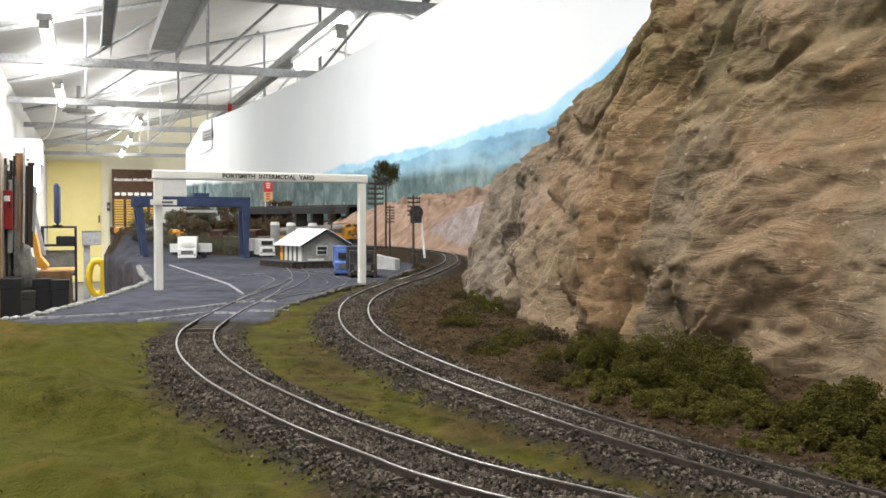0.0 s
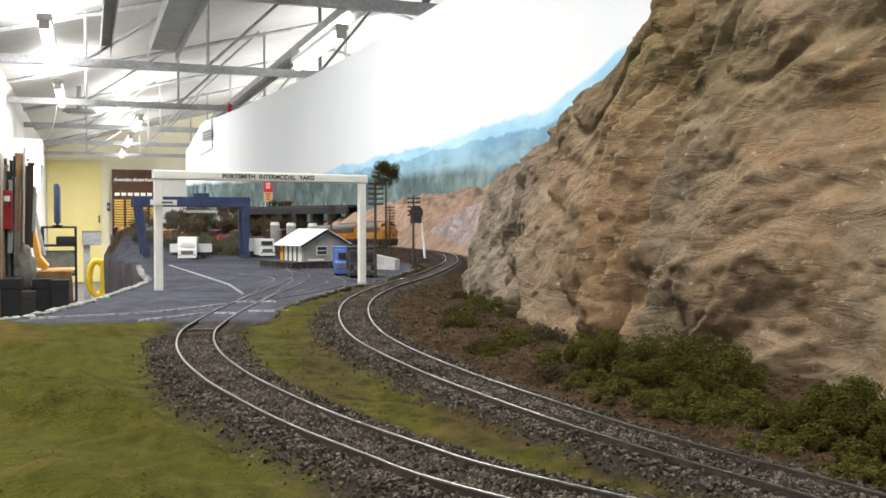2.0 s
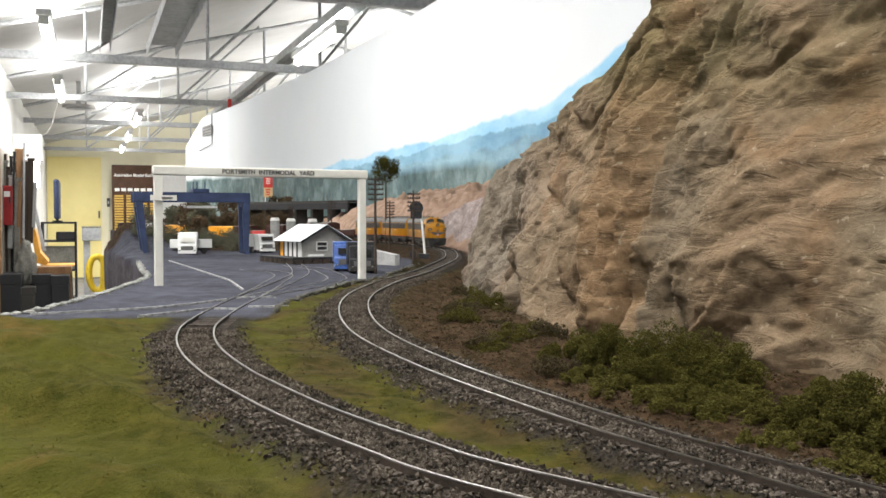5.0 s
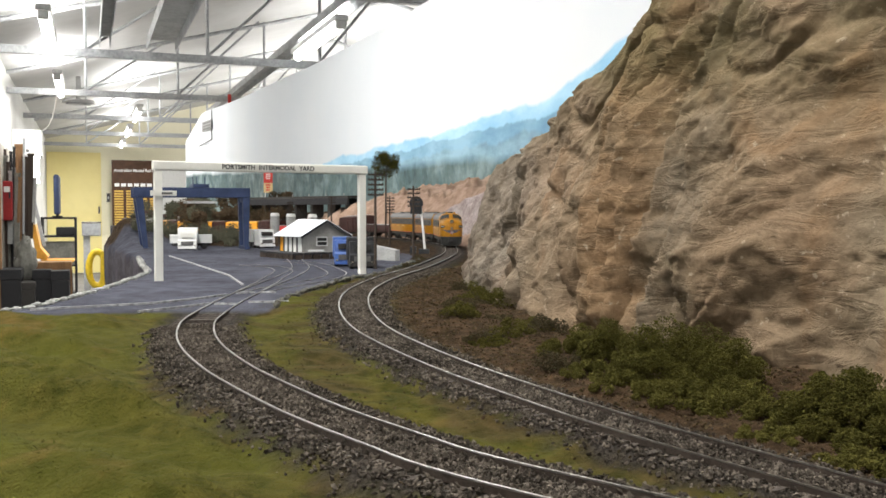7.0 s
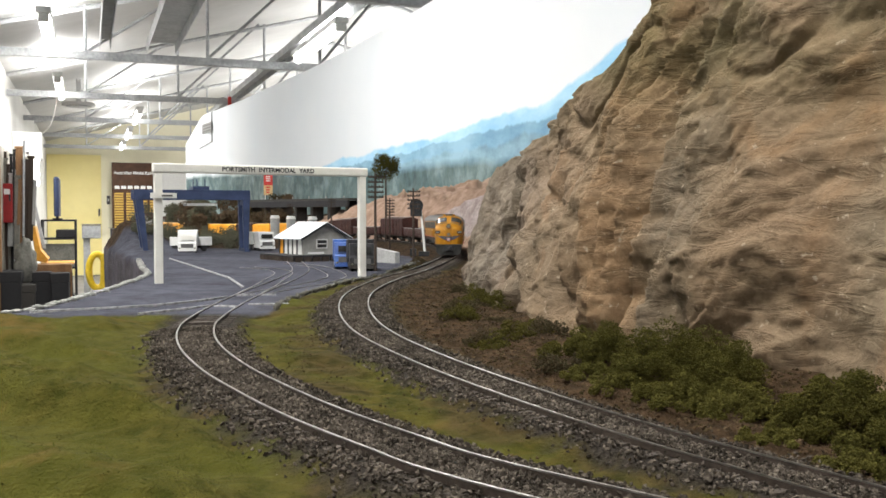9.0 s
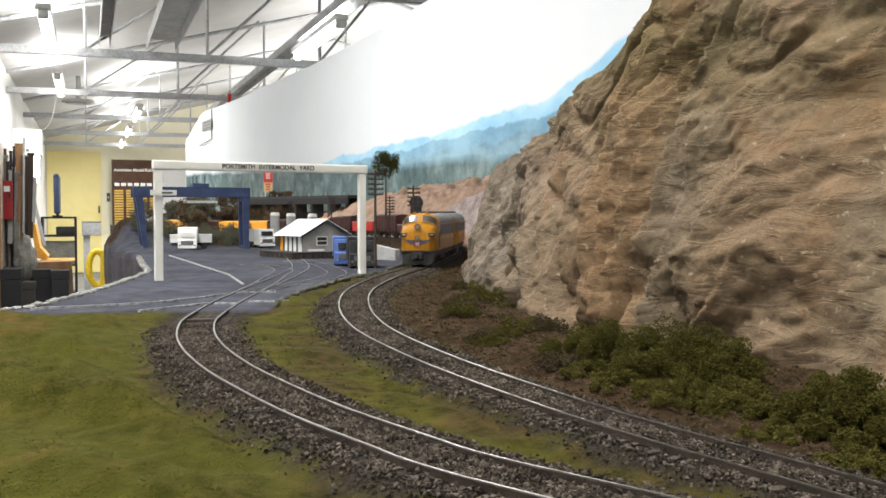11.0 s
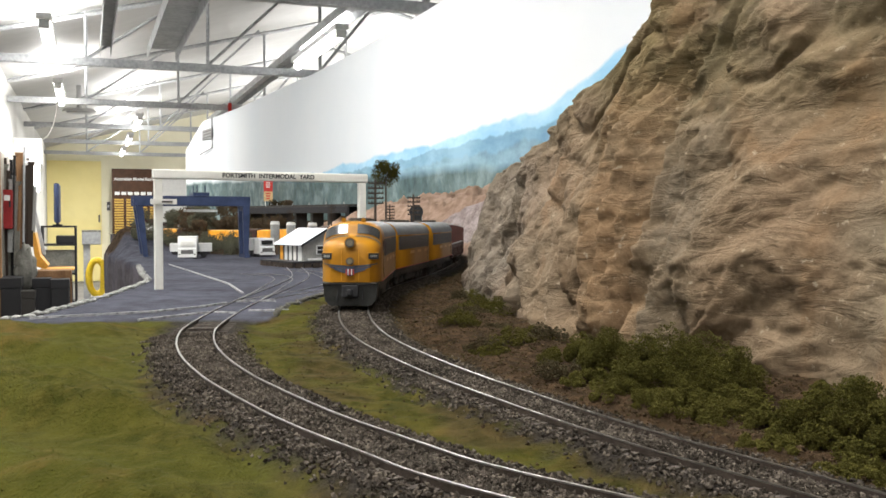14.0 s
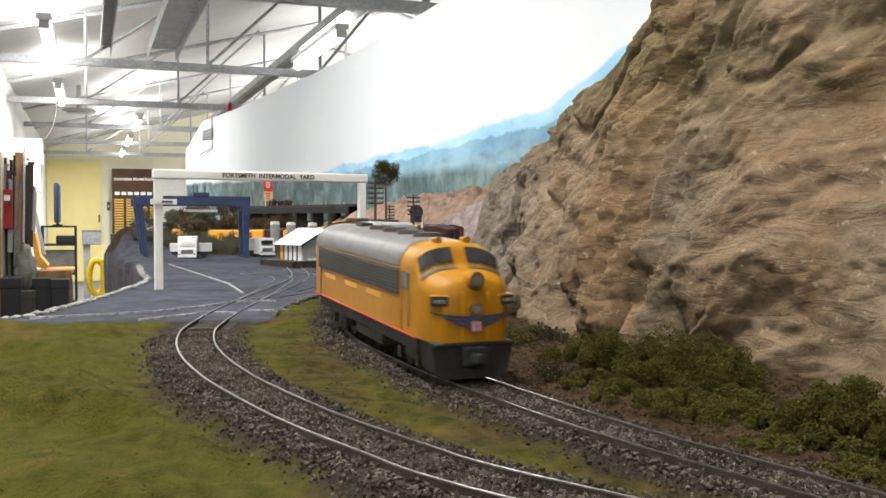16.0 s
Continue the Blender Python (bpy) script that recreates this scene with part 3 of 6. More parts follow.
def backdrop_material():
    """Scene paint: pale sky, three ranges of hazy blue hills, each with its own ridge, and dark firs low down."""
    m, nt, bsdf = shader("painted_backdrop")
    co = nt.nodes.new("ShaderNodeTexCoord").outputs["Object"]
    sep = nt.nodes.new("ShaderNodeSeparateXYZ")
    nt.links.new(co, sep.inputs[0])

    def ridge(base, slope, amount, scale, detail, soft, jag=0.5, peak=0.0):
        n = nt.nodes.new("ShaderNodeTexNoise")
        n.noise_dimensions = "1D"
        n.inputs["Scale"].default_value, n.inputs["Detail"].default_value, n.inputs["Roughness"].default_value = scale, detail, jag
        nt.links.new(sep.outputs[1], n.inputs["W"])
        up = nt.nodes.new("ShaderNodeMath")
        up.operation = "MULTIPLY_ADD"
        nt.links.new(n.outputs[0], up.inputs[0])
        up.inputs[1].default_value, up.inputs[2].default_value = amount, base - amount * 0.5
        lean = nt.nodes.new("ShaderNodeMath")
        lean.operation = "MULTIPLY_ADD"
        nt.links.new(sep.outputs[1], lean.inputs[0])
        lean.inputs[1].default_value = slope
        nt.links.new(up.outputs[0], lean.inputs[2])
        tall = nt.nodes.new("ShaderNodeMapRange")
        tall.interpolation_type = "SMOOTHSTEP"
        tall.inputs[1].default_value, tall.inputs[2].default_value, tall.inputs[3].default_value, tall.inputs[4].default_value = 1.72, 2.16, peak, 0.0
        nt.links.new(sep.outputs[1], tall.inputs[0])
        total = nt.nodes.new("ShaderNodeMath")
        nt.links.new(lean.outputs[0], total.inputs[0])
        nt.links.new(tall.outputs[0], total.inputs[1])
        gap = nt.nodes.new("ShaderNodeMath")
        gap.operation = "SUBTRACT"
        nt.links.new(total.outputs[0], gap.inputs[0])
        nt.links.new(sep.outputs[2], gap.inputs[1])
        r = nt.nodes.new("ShaderNodeMapRange")
        r.inputs[1].default_value, r.inputs[2].default_value = 0, soft
        nt.links.new(gap.outputs[0], r.inputs[0])
        return r.outputs[0]

    mist = noise_of(nt, 5, 5, stretch=(1, 1, 2.2))
    tree = noise_of(nt, 26, 7, stretch=(1, 1, 0.8))
    c = mixed(nt, noise_of(nt, 1.2, 3), (0.66, 0.70, 0.74), (0.72, 0.74, 0.76))
    c = mixed(nt, ridge(0.385, -0.022, 0.07, 1.9, 6, 0.01, 0.6, 0.09), c, mixed(nt, mist, (0.25, 0.50, 0.70), (0.42, 0.66, 0.80)))
    c = mixed(nt, ridge(0.345, -0.020, 0.06, 2.6, 12, 0.006, 0.72, 0.05), c, mixed(nt, mist, (0.13, 0.28, 0.42), (0.27, 0.47, 0.60)))
    c = mixed(nt, ridge(0.295, -0.015, 0.08, 3.4, 9, 0.010, 0.62, 0.03), c, mixed(nt, mist, mixed(nt, tree, (0.070, 0.14, 0.20), (0.14, 0.27, 0.34)), (0.28, 0.45, 0.55)))
    c = mixed(nt, ridge(0.150, 0.028, 0.07, 1.7, 7, 0.03, 0.55), c, mixed(nt, noise_of(nt, 4, 5, low=0.42, high=0.58, warp=1.0), mixed(nt, tree, (0.030, 0.060, 0.062), (0.07, 0.13, 0.135)), mixed(nt, noise_of(nt, 14, 6, low=0.4, high=0.6), (0.085, 0.13, 0.125), (0.19, 0.26, 0.26))))
    nt.links.new(c, bsdf.inputs["Base Color"])
    bsdf.inputs["Roughness"].default_value = 0.75
    return m


M_BACK = backdrop_material()
build_backdrop()


# ---- loose ballast, turf and scrub ----
def island_material(name, tones, rough=0.9, patchy=0.3, scale=60):
    """Many small pieces in one mesh, each with its own tone."""
    m, nt, bsdf = shader(name)
    geo = nt.nodes.new("ShaderNodeNewGeometry")
    ramp = nt.nodes.new("ShaderNodeValToRGB")
    ramp.color_ramp.interpolation = "LINEAR"
    while len(ramp.color_ramp.elements) < len(tones):
        ramp.color_ramp.elements.new(0.5)
    for k, tone in enumerate(tones):
        ramp.color_ramp.elements[k].position = k / (len(tones) - 1)
        ramp.color_ramp.elements[k].color = (*tone, 1)
    nt.links.new(geo.outputs["Random Per Island"], ramp.inputs[0])
    nt.links.new(mixed(nt, patchy, ramp.outputs[0], mixed(nt, noise_of(nt, scale, 4), tones[0], tones[-1])), bsdf.inputs["Base Color"])
    bsdf.inputs["Roughness"].default_value, bsdf.inputs["Specular IOR Level"].default_value = rough, 0.05
    return m


OCTA = np.array([(1, 0, 0), (0, 1, 0), (-1, 0, 0), (0, -1, 0), (0, 0, 1), (0, 0, -1)], float)
OCTA_F = np.array([(0, 1, 4), (1, 2, 4), (2, 3, 4), (3, 0, 4), (1, 0, 5), (2, 1, 5), (3, 2, 5), (0, 3, 5)])


def crumbs(name, places, size, material, label, category, flat=0.7, parent=None):
    """Irregular grains, one at each place, joined into one mesh."""
    rng = np.random.default_rng(len(places))
    n = len(places)
    size = np.broadcast_to(size, n) * rng.uniform(0.6, 1.4, n)
    turn = rng.normal(size=(n, 3, 3))
    turn, _ = np.linalg.qr(turn)
    shape = OCTA[None] * rng.uniform(0.55, 1.15, (n, 6, 1)) * np.array([1, 1, flat])
    verts = np.einsum("nij,nkj->nki", turn, shape) * size[:, None, None] * 0.5 + places[:, None, :]
    faces = (OCTA_F[None] + np.arange(n)[:, None, None] * 6).reshape(-1, 3)
    data = bpy.data.meshes.new(name)
    data.from_pydata(verts.reshape(-1, 3).tolist(), [], faces.tolist())
    data.materials.append(material)
    ob = new(name, data)
    ob.parent = parent
    return tagged(ob, label, category, kind="stuff" if category else "")


def ground_height(x, y):
    return land(np.asarray(x, float), np.asarray(y, float))


def along(line, low, high, count, reach, rng, lift=0.0):
    """Random places beside the line between two distances from its near end."""
    i = rng.uniform(low, high, count) / 0.004
    i = np.clip(i.astype(int), 1, len(line) - 2)
    d = line[i + 1] - line[i - 1]
    d /= np.linalg.norm(d, axis=1)[:, None]
    off = rng.normal(0, 1, count)
    off = np.clip(off, -1.5, 1.5) * reach * 0.42 + rng.uniform(-reach, reach, count) * 0.55
    x = line[i, 0] + d[:, 1] * off + rng.normal(0, 0.002, count)
    y = line[i, 1] - d[:, 0] * off + rng.normal(0, 0.002, count)
    return x, y, np.abs(off), line[i, 2]


M_BALLAST = island_material("ballast_stone", [(0.010, 0.008, 0.006), (0.026, 0.021, 0.016), (0.046, 0.038, 0.030), (0.135, 0.113, 0.092)])
M_EARTHBIT = island_material("earth_crumb", [(0.013, 0.009, 0.005), (0.036, 0.021, 0.010), (0.022, 0.021, 0.006), (0.085, 0.058, 0.034)])
M_DRYTURF = island_material("dry_turf_fibre", [(0.040, 0.036, 0.009), (0.056, 0.047, 0.013), (0.080, 0.057, 0.018), (0.052, 0.050, 0.011)], patchy=0.45, scale=45)
M_TURF = island_material("turf_fibre", [(0.024, 0.026, 0.004), (0.040, 0.041, 0.007), (0.060, 0.052, 0.011), (0.066, 0.062, 0.012)], patchy=0.62, scale=24)
M_BUSH = island_material("dark_foliage_clump", [(0.030, 0.028, 0.006), (0.048, 0.044, 0.009), (0.070, 0.062, 0.014)])
M_BUSHLIGHT = island_material("yellow_green_foliage", [(0.038, 0.035, 0.008), (0.076, 0.066, 0.015), (0.054, 0.051, 0.011)])
M_DRY = island_material("dry_brown_scrub", [(0.028, 0.020, 0.011), (0.06, 0.042, 0.022), (0.035, 0.034, 0.016)])
M_GREYBUSH = island_material("grey_olive_scrub", [(0.05, 0.052, 0.034), (0.13, 0.125, 0.09), (0.08, 0.082, 0.056)])
M_RUSTTREE = island_material("autumn_foliage", [(0.050, 0.031, 0.019), (0.105, 0.066, 0.040), (0.070, 0.062, 0.036)])


def build_ballast():
    rng = np.random.default_rng(5)
    for name, line, high, count in (("main_ballast", main_line, 1.0, 38000), ("siding_ballast", side_line, 0.535, 24000)):
        x, y, off, top = along(line, 0.05, high, count, 0.021, rng)
        z = ground_height(x, y) + rng.uniform(0.0000, 0.0009, count)
        on_rail = np.abs(off - 0.00875) < 0.0018
        z = np.where(off < 0.0085, np.minimum(z + 0.0007, top - 0.0012), z)
        keep = ~on_rail
        crumbs(name, np.stack([x, y, z], -1)[keep], 0.0016, M_BALLAST, "loose dark grey brown stone ballast under the rails", "ballast")
    # spilled stones
    x = rng.uniform(-0.09, 0.16, 2600)
    y = rng.uniform(0.17, 0.8, 2600)
    keep = (x < np.interp(y, [0.17, 0.26, 0.37, 0.5, 0.65, 0.9], [0.19, 0.18, 0.14, 0.07, 0.03, 0.02]))
    keep &= x > np.interp(y, side_line[:, 1], side_line[:, 0]) - 0.024
    x, y = x[keep], y[keep]
    crumbs("spilled_stone", np.stack([x, y, ground_height(x, y)], -1), 0.0014, M_EARTHBIT, "scattered crumbs of brown earth and stone", "gravel")
    # broken earth between the line and the cliff
    x = rng.uniform(-0.045, 0.19, 26000)
    y = rng.uniform(0.2, 1.0, 26000)
    mx = np.interp(y, main_line[:, 1], main_line[:, 0])
    keep = (x - mx > 0.022) & (x < np.interp(y, [0.17, 0.26, 0.37, 0.5, 0.65, 0.9], [0.2, 0.2, 0.16, 0.08, 0.04, 0.03]))
    x, y = x[keep], y[keep]
    crumbs("broken_earth", np.stack([x, y, ground_height(x, y)], -1), 0.0018, M_EARTHBIT, "brown broken earth at the foot of the cliff", "earth")


def build_turf():
    rng = np.random.default_rng(8)
    n = 70000
    y = 0.15 + 0.47 * rng.uniform(0, 1, n) ** 1.2
    x = rng.uniform(-0.36, 0.1, n)
    i = np.clip(np.searchsorted(side_line[:, 1], y), 0, len(side_line) - 1)
    ds, _ = near_line(side_line[side_line[:, 1] < 0.7], x, y)
    dm, _ = near_line(main_line[main_line[:, 1] < 0.9], x, y)
    sx = np.interp(y, side_line[:, 1], side_line[:, 0])
    mx = np.interp(y, main_line[:, 1], main_line[:, 0])
    thin = rng.uniform(0, 1, n) ** 2 * 0.034
    keep = (ds > 0.019 + thin * 0.7) & (dm > 0.021 + thin * 0.7) & (x < mx) & ((x > sx) | (y < 0.535 + 0.1 * (x + 0.25)))
    keep &= ((x < sx) | (rng.uniform(0, 1, n) < 0.8)) & (x > np.interp(y, [p[1] for p in EDGE], [p[0] for p in EDGE]) + 0.01)
    x, y = x[keep], y[keep]
    z = ground_height(x, y)
    strip = x > np.interp(y, side_line[:, 1], side_line[:, 0])
    for name, pick, material, label in (("grass", ~strip, M_TURF, "short olive green static grass over low banks"), ("dry_grass", strip, M_DRYTURF, "thin dry yellowish grass between the two tracks")):
        n = int(pick.sum())
        base = np.stack([x[pick], y[pick], z[pick] - 0.0004], -1)
        high = rng.uniform(0.0002, 0.0010, n)
        lean = rng.normal(0, 0.0014, (n, 2))
        ang = rng.uniform(0, math.pi, n)
        side = np.stack([np.cos(ang), np.sin(ang), np.zeros(n)], -1) * 0.00028
        tip = base + np.concatenate([lean, high[:, None]], 1)
        verts = np.stack([base - side, base + side, tip], 1).reshape(-1, 3)
        data = bpy.data.meshes.new(name)
        data.from_pydata(verts.tolist(), [], np.arange(3 * n).reshape(-1, 3).tolist())
        data.materials.append(material)
        tagged(new(name, data), label, "grass", kind="stuff")


build_ballast()
build_turf()


def clump(rng, wide, high, count, lobes=24):
    """Places of crumbs in an uneven bush: many small rounded tufts heaped up, each a shell with ragged gaps."""
    out = []
    for k in range(lobes):
        a, reach = rng.uniform(0, 6.283), math.sqrt(rng.uniform(0, 1))
        roof = high * (1 - 0.75 * reach ** 2)
        c = np.array([wide * 0.5 * reach * math.cos(a), wide * 0.5 * reach * math.sin(a), roof * rng.uniform(0.35, 0.9)])
        r = rng.uniform(0.10, 0.20) * min(wide, high * 1.6)
        d = rng.normal(size=(count // lobes, 3))
        d /= np.linalg.norm(d, axis=1)[:, None]
        ragged = np.array([noise.noise(Vector(p) * 2.2 + Vector((k, 0, 0))) for p in d])
        out.append(c + d * r * (rng.uniform(0.80, 1.03, (len(d), 1)) + 0.35 * ragged[:, None]) * np.array([1, 1, 0.9]))
    p = np.concatenate(out)
    return p[p[:, 2] > -0.001]


def bush(x, y, wide, high, material, label, grain=0.0016, count=1500, group="bushes along the cliff"):
    rng = np.random.default_rng(int(abs(x * 7919 + y * 104729) * 1000) % 99991)
    p = clump(rng, wide, high, count)
    ob = crumbs("bush", p, grain, material, label, "bush", 0.6)
    del ob["kind"]
    ob.location = (x, y, float(ground_height([x], [y])[0]) - 0.001)
    return tagged(ob, group=group)


rng = np.random.default_rng(21)
DARK = "dense dark green foam bush at the foot of the cliff"
PALE = "low yellow green foam bush on brown earth"
SCRUB = "low brown dry scrub beside the track"
for x, y, w, h in ((0.075, 0.405, 0.036, 0.021), (0.094, 0.385, 0.04, 0.026), (0.108, 0.375, 0.036, 0.025), (0.084, 0.375, 0.034, 0.017), 
                   (0.060, 0.43, 0.03, 0.016), (0.124, 0.308, 0.026, 0.020), (0.136, 0.312, 0.032, 0.026), (0.134, 0.286, 0.028, 0.021), (0.150, 0.292, 0.034, 0.030), (0.146, 0.268, 0.028, 0.024),
                   (0.100, 0.355, 0.03, 0.014), (0.132, 0.255, 0.022, 0.014)):
    bush(x, y, w, h, M_BUSH, DARK, 0.00085, 11500)
for x, y, w, h in ((0.068, 0.365, 0.024, 0.008), (0.084, 0.348, 0.028, 0.010), (0.098, 0.332, 0.024, 0.009), (0.112, 0.322, 0.022, 0.010), (0.060, 0.388, 0.022, 0.008), (0.108, 0.345, 0.024, 0.013), (0.118, 0.268, 0.02, 0.007), (0.104, 0.300, 0.02, 0.006)):
    bush(x, y, w, h, M_BUSHLIGHT, PALE, 0.0009, 3600)
for k in range(26):
    y = rng.uniform(0.40, 0.72)
    edge = np.interp(y, [0.37, 0.5, 0.65, 0.9], [0.135, 0.06, 0.027, 0.018])
    main = np.interp(y, main_line[:, 1], main_line[:, 0])
    x = rng.uniform(main + 0.045, max(main + 0.05, edge - 0.002)) if y < 0.6 else edge - rng.uniform(0.0, 0.018)
    bush(x, y, rng.uniform(0.012, 0.024), rng.uniform(0.005, 0.012), M_DRY if k % 3 else M_BUSH, SCRUB if k % 3 else DARK, 0.0011, 1300)



# ---- the yard ----
M_LINE = surface("worn_white_line", (0.08, 0.08, 0.085), (0.42, 0.42, 0.42), 260, 0.8)
M_STONE = surface("pale_edge_stone", (0.13, 0.13, 0.12), (0.34, 0.34, 0.32), 90, 0.9, fine=700, bump=0.8, vary=0.25)
M_KERB = surface("dark_kerb_stone", (0.05, 0.048, 0.04), (0.13, 0.125, 0.10), 120, 0.9, fine=700, bump=0.8, vary=0.3)
M_CONC = surface("grey_concrete", (0.24, 0.24, 0.24), (0.36, 0.36, 0.35), 60, 0.85)
M_TRUCKBLUE = surface("truck_blue", (0.03, 0.075, 0.26), (0.05, 0.12, 0.36), 60, 0.4)
M_SIGNRED = surface("sign_red", (0.42, 0.03, 0.025), (0.52, 0.05, 0.04), 60, 0.5)
M_SIGNTAN = surface("sign_tan", (0.45, 0.30, 0.14), (0.55, 0.42, 0.22), 60, 0.5)
M_LOUVRE = surface("louvre_grey", (0.058, 0.048, 0.040), (0.095, 0.080, 0.068), 200, 0.55)
M_STRIPE = surface("red_stripe", (0.40, 0.03, 0.02), (0.48, 0.04, 0.03), 60, 0.45)
M_WING = surface("wing_blue_grey", (0.022, 0.027, 0.048), (0.040, 0.047, 0.075), 90, 0.45)
M_FADED = surface("faded_lettering", (0.40, 0.19, 0.02), (0.47, 0.23, 0.03), 60, 0.45, bump=0.0, grainy=0.05)
M_CHROME = surface("bright_metal", (0.42, 0.40, 0.34), (0.6, 0.58, 0.5), 90, 0.25, 0.9, 0.05)
M_LENS = surface("lamp_lens", (0.12, 0.105, 0.08), (0.18, 0.16, 0.12), 90, 0.1, bump=0)
M_WOOD = surface("brown_timber", (0.16, 0.085, 0.04), (0.28, 0.16, 0.08), 12, 0.7, stretch=(1, 1, 0.15))
M_GREYCLOTH = surface("grey_cloth", (0.12, 0.12, 0.105), (0.22, 0.215, 0.19), 9, 0.95)
M_ORANGE = surface("orange_plastic", (0.62, 0.28, 0.02), (0.72, 0.36, 0.04), 6, 0.4)
M_LEMON = surface("yellow_plastic", (0.62, 0.42, 0.01), (0.72, 0.50, 0.02), 6, 0.4)
M_BOARD = surface("dark_brown_board", (0.04, 0.018, 0.009), (0.075, 0.035, 0.018), 8, 0.55)
M_GOLD = surface("gold_plate", (0.42, 0.26, 0.05), (0.55, 0.36, 0.08), 30, 0.35, 0.5)


def letters(text, size, material, parent, m, label="lettering"):
    font = bpy.data.curves.new("lettering", "FONT")
    font.offset = 0.025 * size
    font.body, font.size, font.extrude, font.align_x, font.align_y = text, size, size * 0.02, "CENTER", "CENTER"
    ob = new("lettering", font)
    data = bpy.data.meshes.new_from_object(ob)
    bpy.data.objects.remove(ob)
    data.materials.append(material)
    ob = tagged(new("lettering", data), label)
    ob.parent = parent
    ob.matrix_basis = m @ Matrix.Rotation(math.pi / 2, 4, "X")
    return ob


def gantry_sign():
    a, b = Vector((-0.24, 0.801, -0.001)), Vector((-0.076, 0.889, -0.001))
    wide = (b - a).length
    ang = math.atan2(b.y - a.y, b.x - a.x)
    top = thing("sign_gantry", Matrix.Translation(a) @ Matrix.Rotation(ang, 4, "Z"), "cream portal gantry with dark yard name lettering on its beam", "gantry")
    for x in (0, wide):
        part("leg", box(bmesh.new(), x - 0.0033, -0.003, -0.001, x + 0.0033, 0.003, 0.0935, bevel=0.0006), M_PORTAL, top)
    part("beam", box(bmesh.new(), -0.0045, -0.0038, 0.0935, wide + 0.005, 0.0038, 0.1015, bevel=0.0012), M_PORTAL, top)
    part("name_plate", box(bmesh.new(), -0.007, -0.0052, 0.072, 0.0145, -0.0034, 0.0765), M_PORTAL, top)
    part("plate_bar", box(bmesh.new(), 0.002, -0.0056, 0.0735, 0.011, -0.0053, 0.0750), M_LGREY, top, "grey writing bar")
    letters("PORTSMITH  INTERMODAL  YARD", 0.0055, M_BLACK, top, Matrix.Translation((wide * 0.515, -0.0040, 0.0974)), "dark grey capital lettering")


gantry_sign()


def paint_line(a, b, wide):
    a, b = Vector((*a, 0)), Vector((*b, 0))
    ang = math.atan2(b.y - a.y, b.x - a.x)
    bm = box(bmesh.new(), 0, -wide / 2, -0.001, (b - a).length, wide / 2, 0.0004)
    ob = part("road_marking", bm, M_LINE, at=Matrix.Translation(a) @ Matrix.Rotation(ang, 4, "Z"))
    return tagged(ob, "worn thin white line painted on black paving", "road marking", "painted lines", "structure")


for a, b in (((-0.245, 0.562), (-0.210, 0.5832)), ((-0.210, 0.5832), (-0.1843, 0.6014)), ((-0.1843, 0.6014), (-0.1637, 0.6329)), ((-0.1637, 0.6329), (-0.1518, 0.6633)),
             ((-0.147, 0.675), (-0.136, 0.684)), ((-0.1317, 0.6825), (-0.1205, 0.6835)), ((-0.1768, 0.55), (-0.1619, 0.5728)), ((-0.1619, 0.5728), (-0.1475, 0.5976)),
             ((-0.144, 0.597), (-0.130, 0.595)), ((-0.1249, 0.609), (-0.1140, 0.609)), ((-0.1140, 0.609), (-0.1000, 0.613)),
             ((-0.3582, 1.2431), (-0.2665, 1.0312)), ((-0.2665, 1.0312), (-0.1953, 0.8652)), ((-0.1953, 0.8652), (-0.1584, 0.751))):
    paint_line(a, b, 0.0018)


def crossing_plank():
    m = Matrix.Translation((-0.1309, 0.512, -0.0012)) @ Matrix.Rotation(radians(8), 4, "Z")
    tagged(part("crossing_plank", box(bmesh.new(), -0.0072, -0.0012, -0.001, 0.0072, 0.0012, 0.0006), M_TIE, at=m), "dark timber plank set between the siding rails", "plank")


crossing_plank()


def rough_stone(rng, size):
    bm = bmesh.new()
    bmesh.ops.create_icosphere(bm, subdivisions=1, radius=0.5)
    for w in bm.verts:
        w.co = Vector([c * s for c, s in zip(w.co, size)]) * rng.uniform(0.8, 1.15)
    return bm


def stone_row(name, points, step, size, material, label, category):
    """A row of rough stones, each a piece of its own."""
    rng = np.random.default_rng(int(step * 1e6))
    top = thing(name, Matrix(), label, category, kind="structure")
    shapes = [mesh_of("stone", rough_stone(rng, (step * 1.25, size[0], size[1])), material, True) for k in range(6)]
    s, line = spline([(x, y, 0) for x, y in points], 0.002)
    x = 0.0
    while x < s[-1]:
        i = min(int(x / s[-1] * (len(line) - 1)), len(line) - 2)
        d = line[i + 1] - line[i]
        ob = new("stone", shapes[rng.integers(6)])
        ob.parent = top
        p = line[i]
        z = float(ground_height([p[0] - d[1] * 0], [p[1]])[0])
        ob.matrix_basis = Matrix.Translation((p[0] + rng.normal(0, size[0] * 0.12), p[1], max(z, -0.003) + size[1] * 0.12)) @ Matrix.Rotation(math.atan2(d[1], d[0]) + rng.normal(0, 0.25), 4, "Z") @ Matrix.Diagonal((*rng.uniform(0.6, 1.3, 3), 1))
        x += step * rng.uniform(0.8, 1.2)


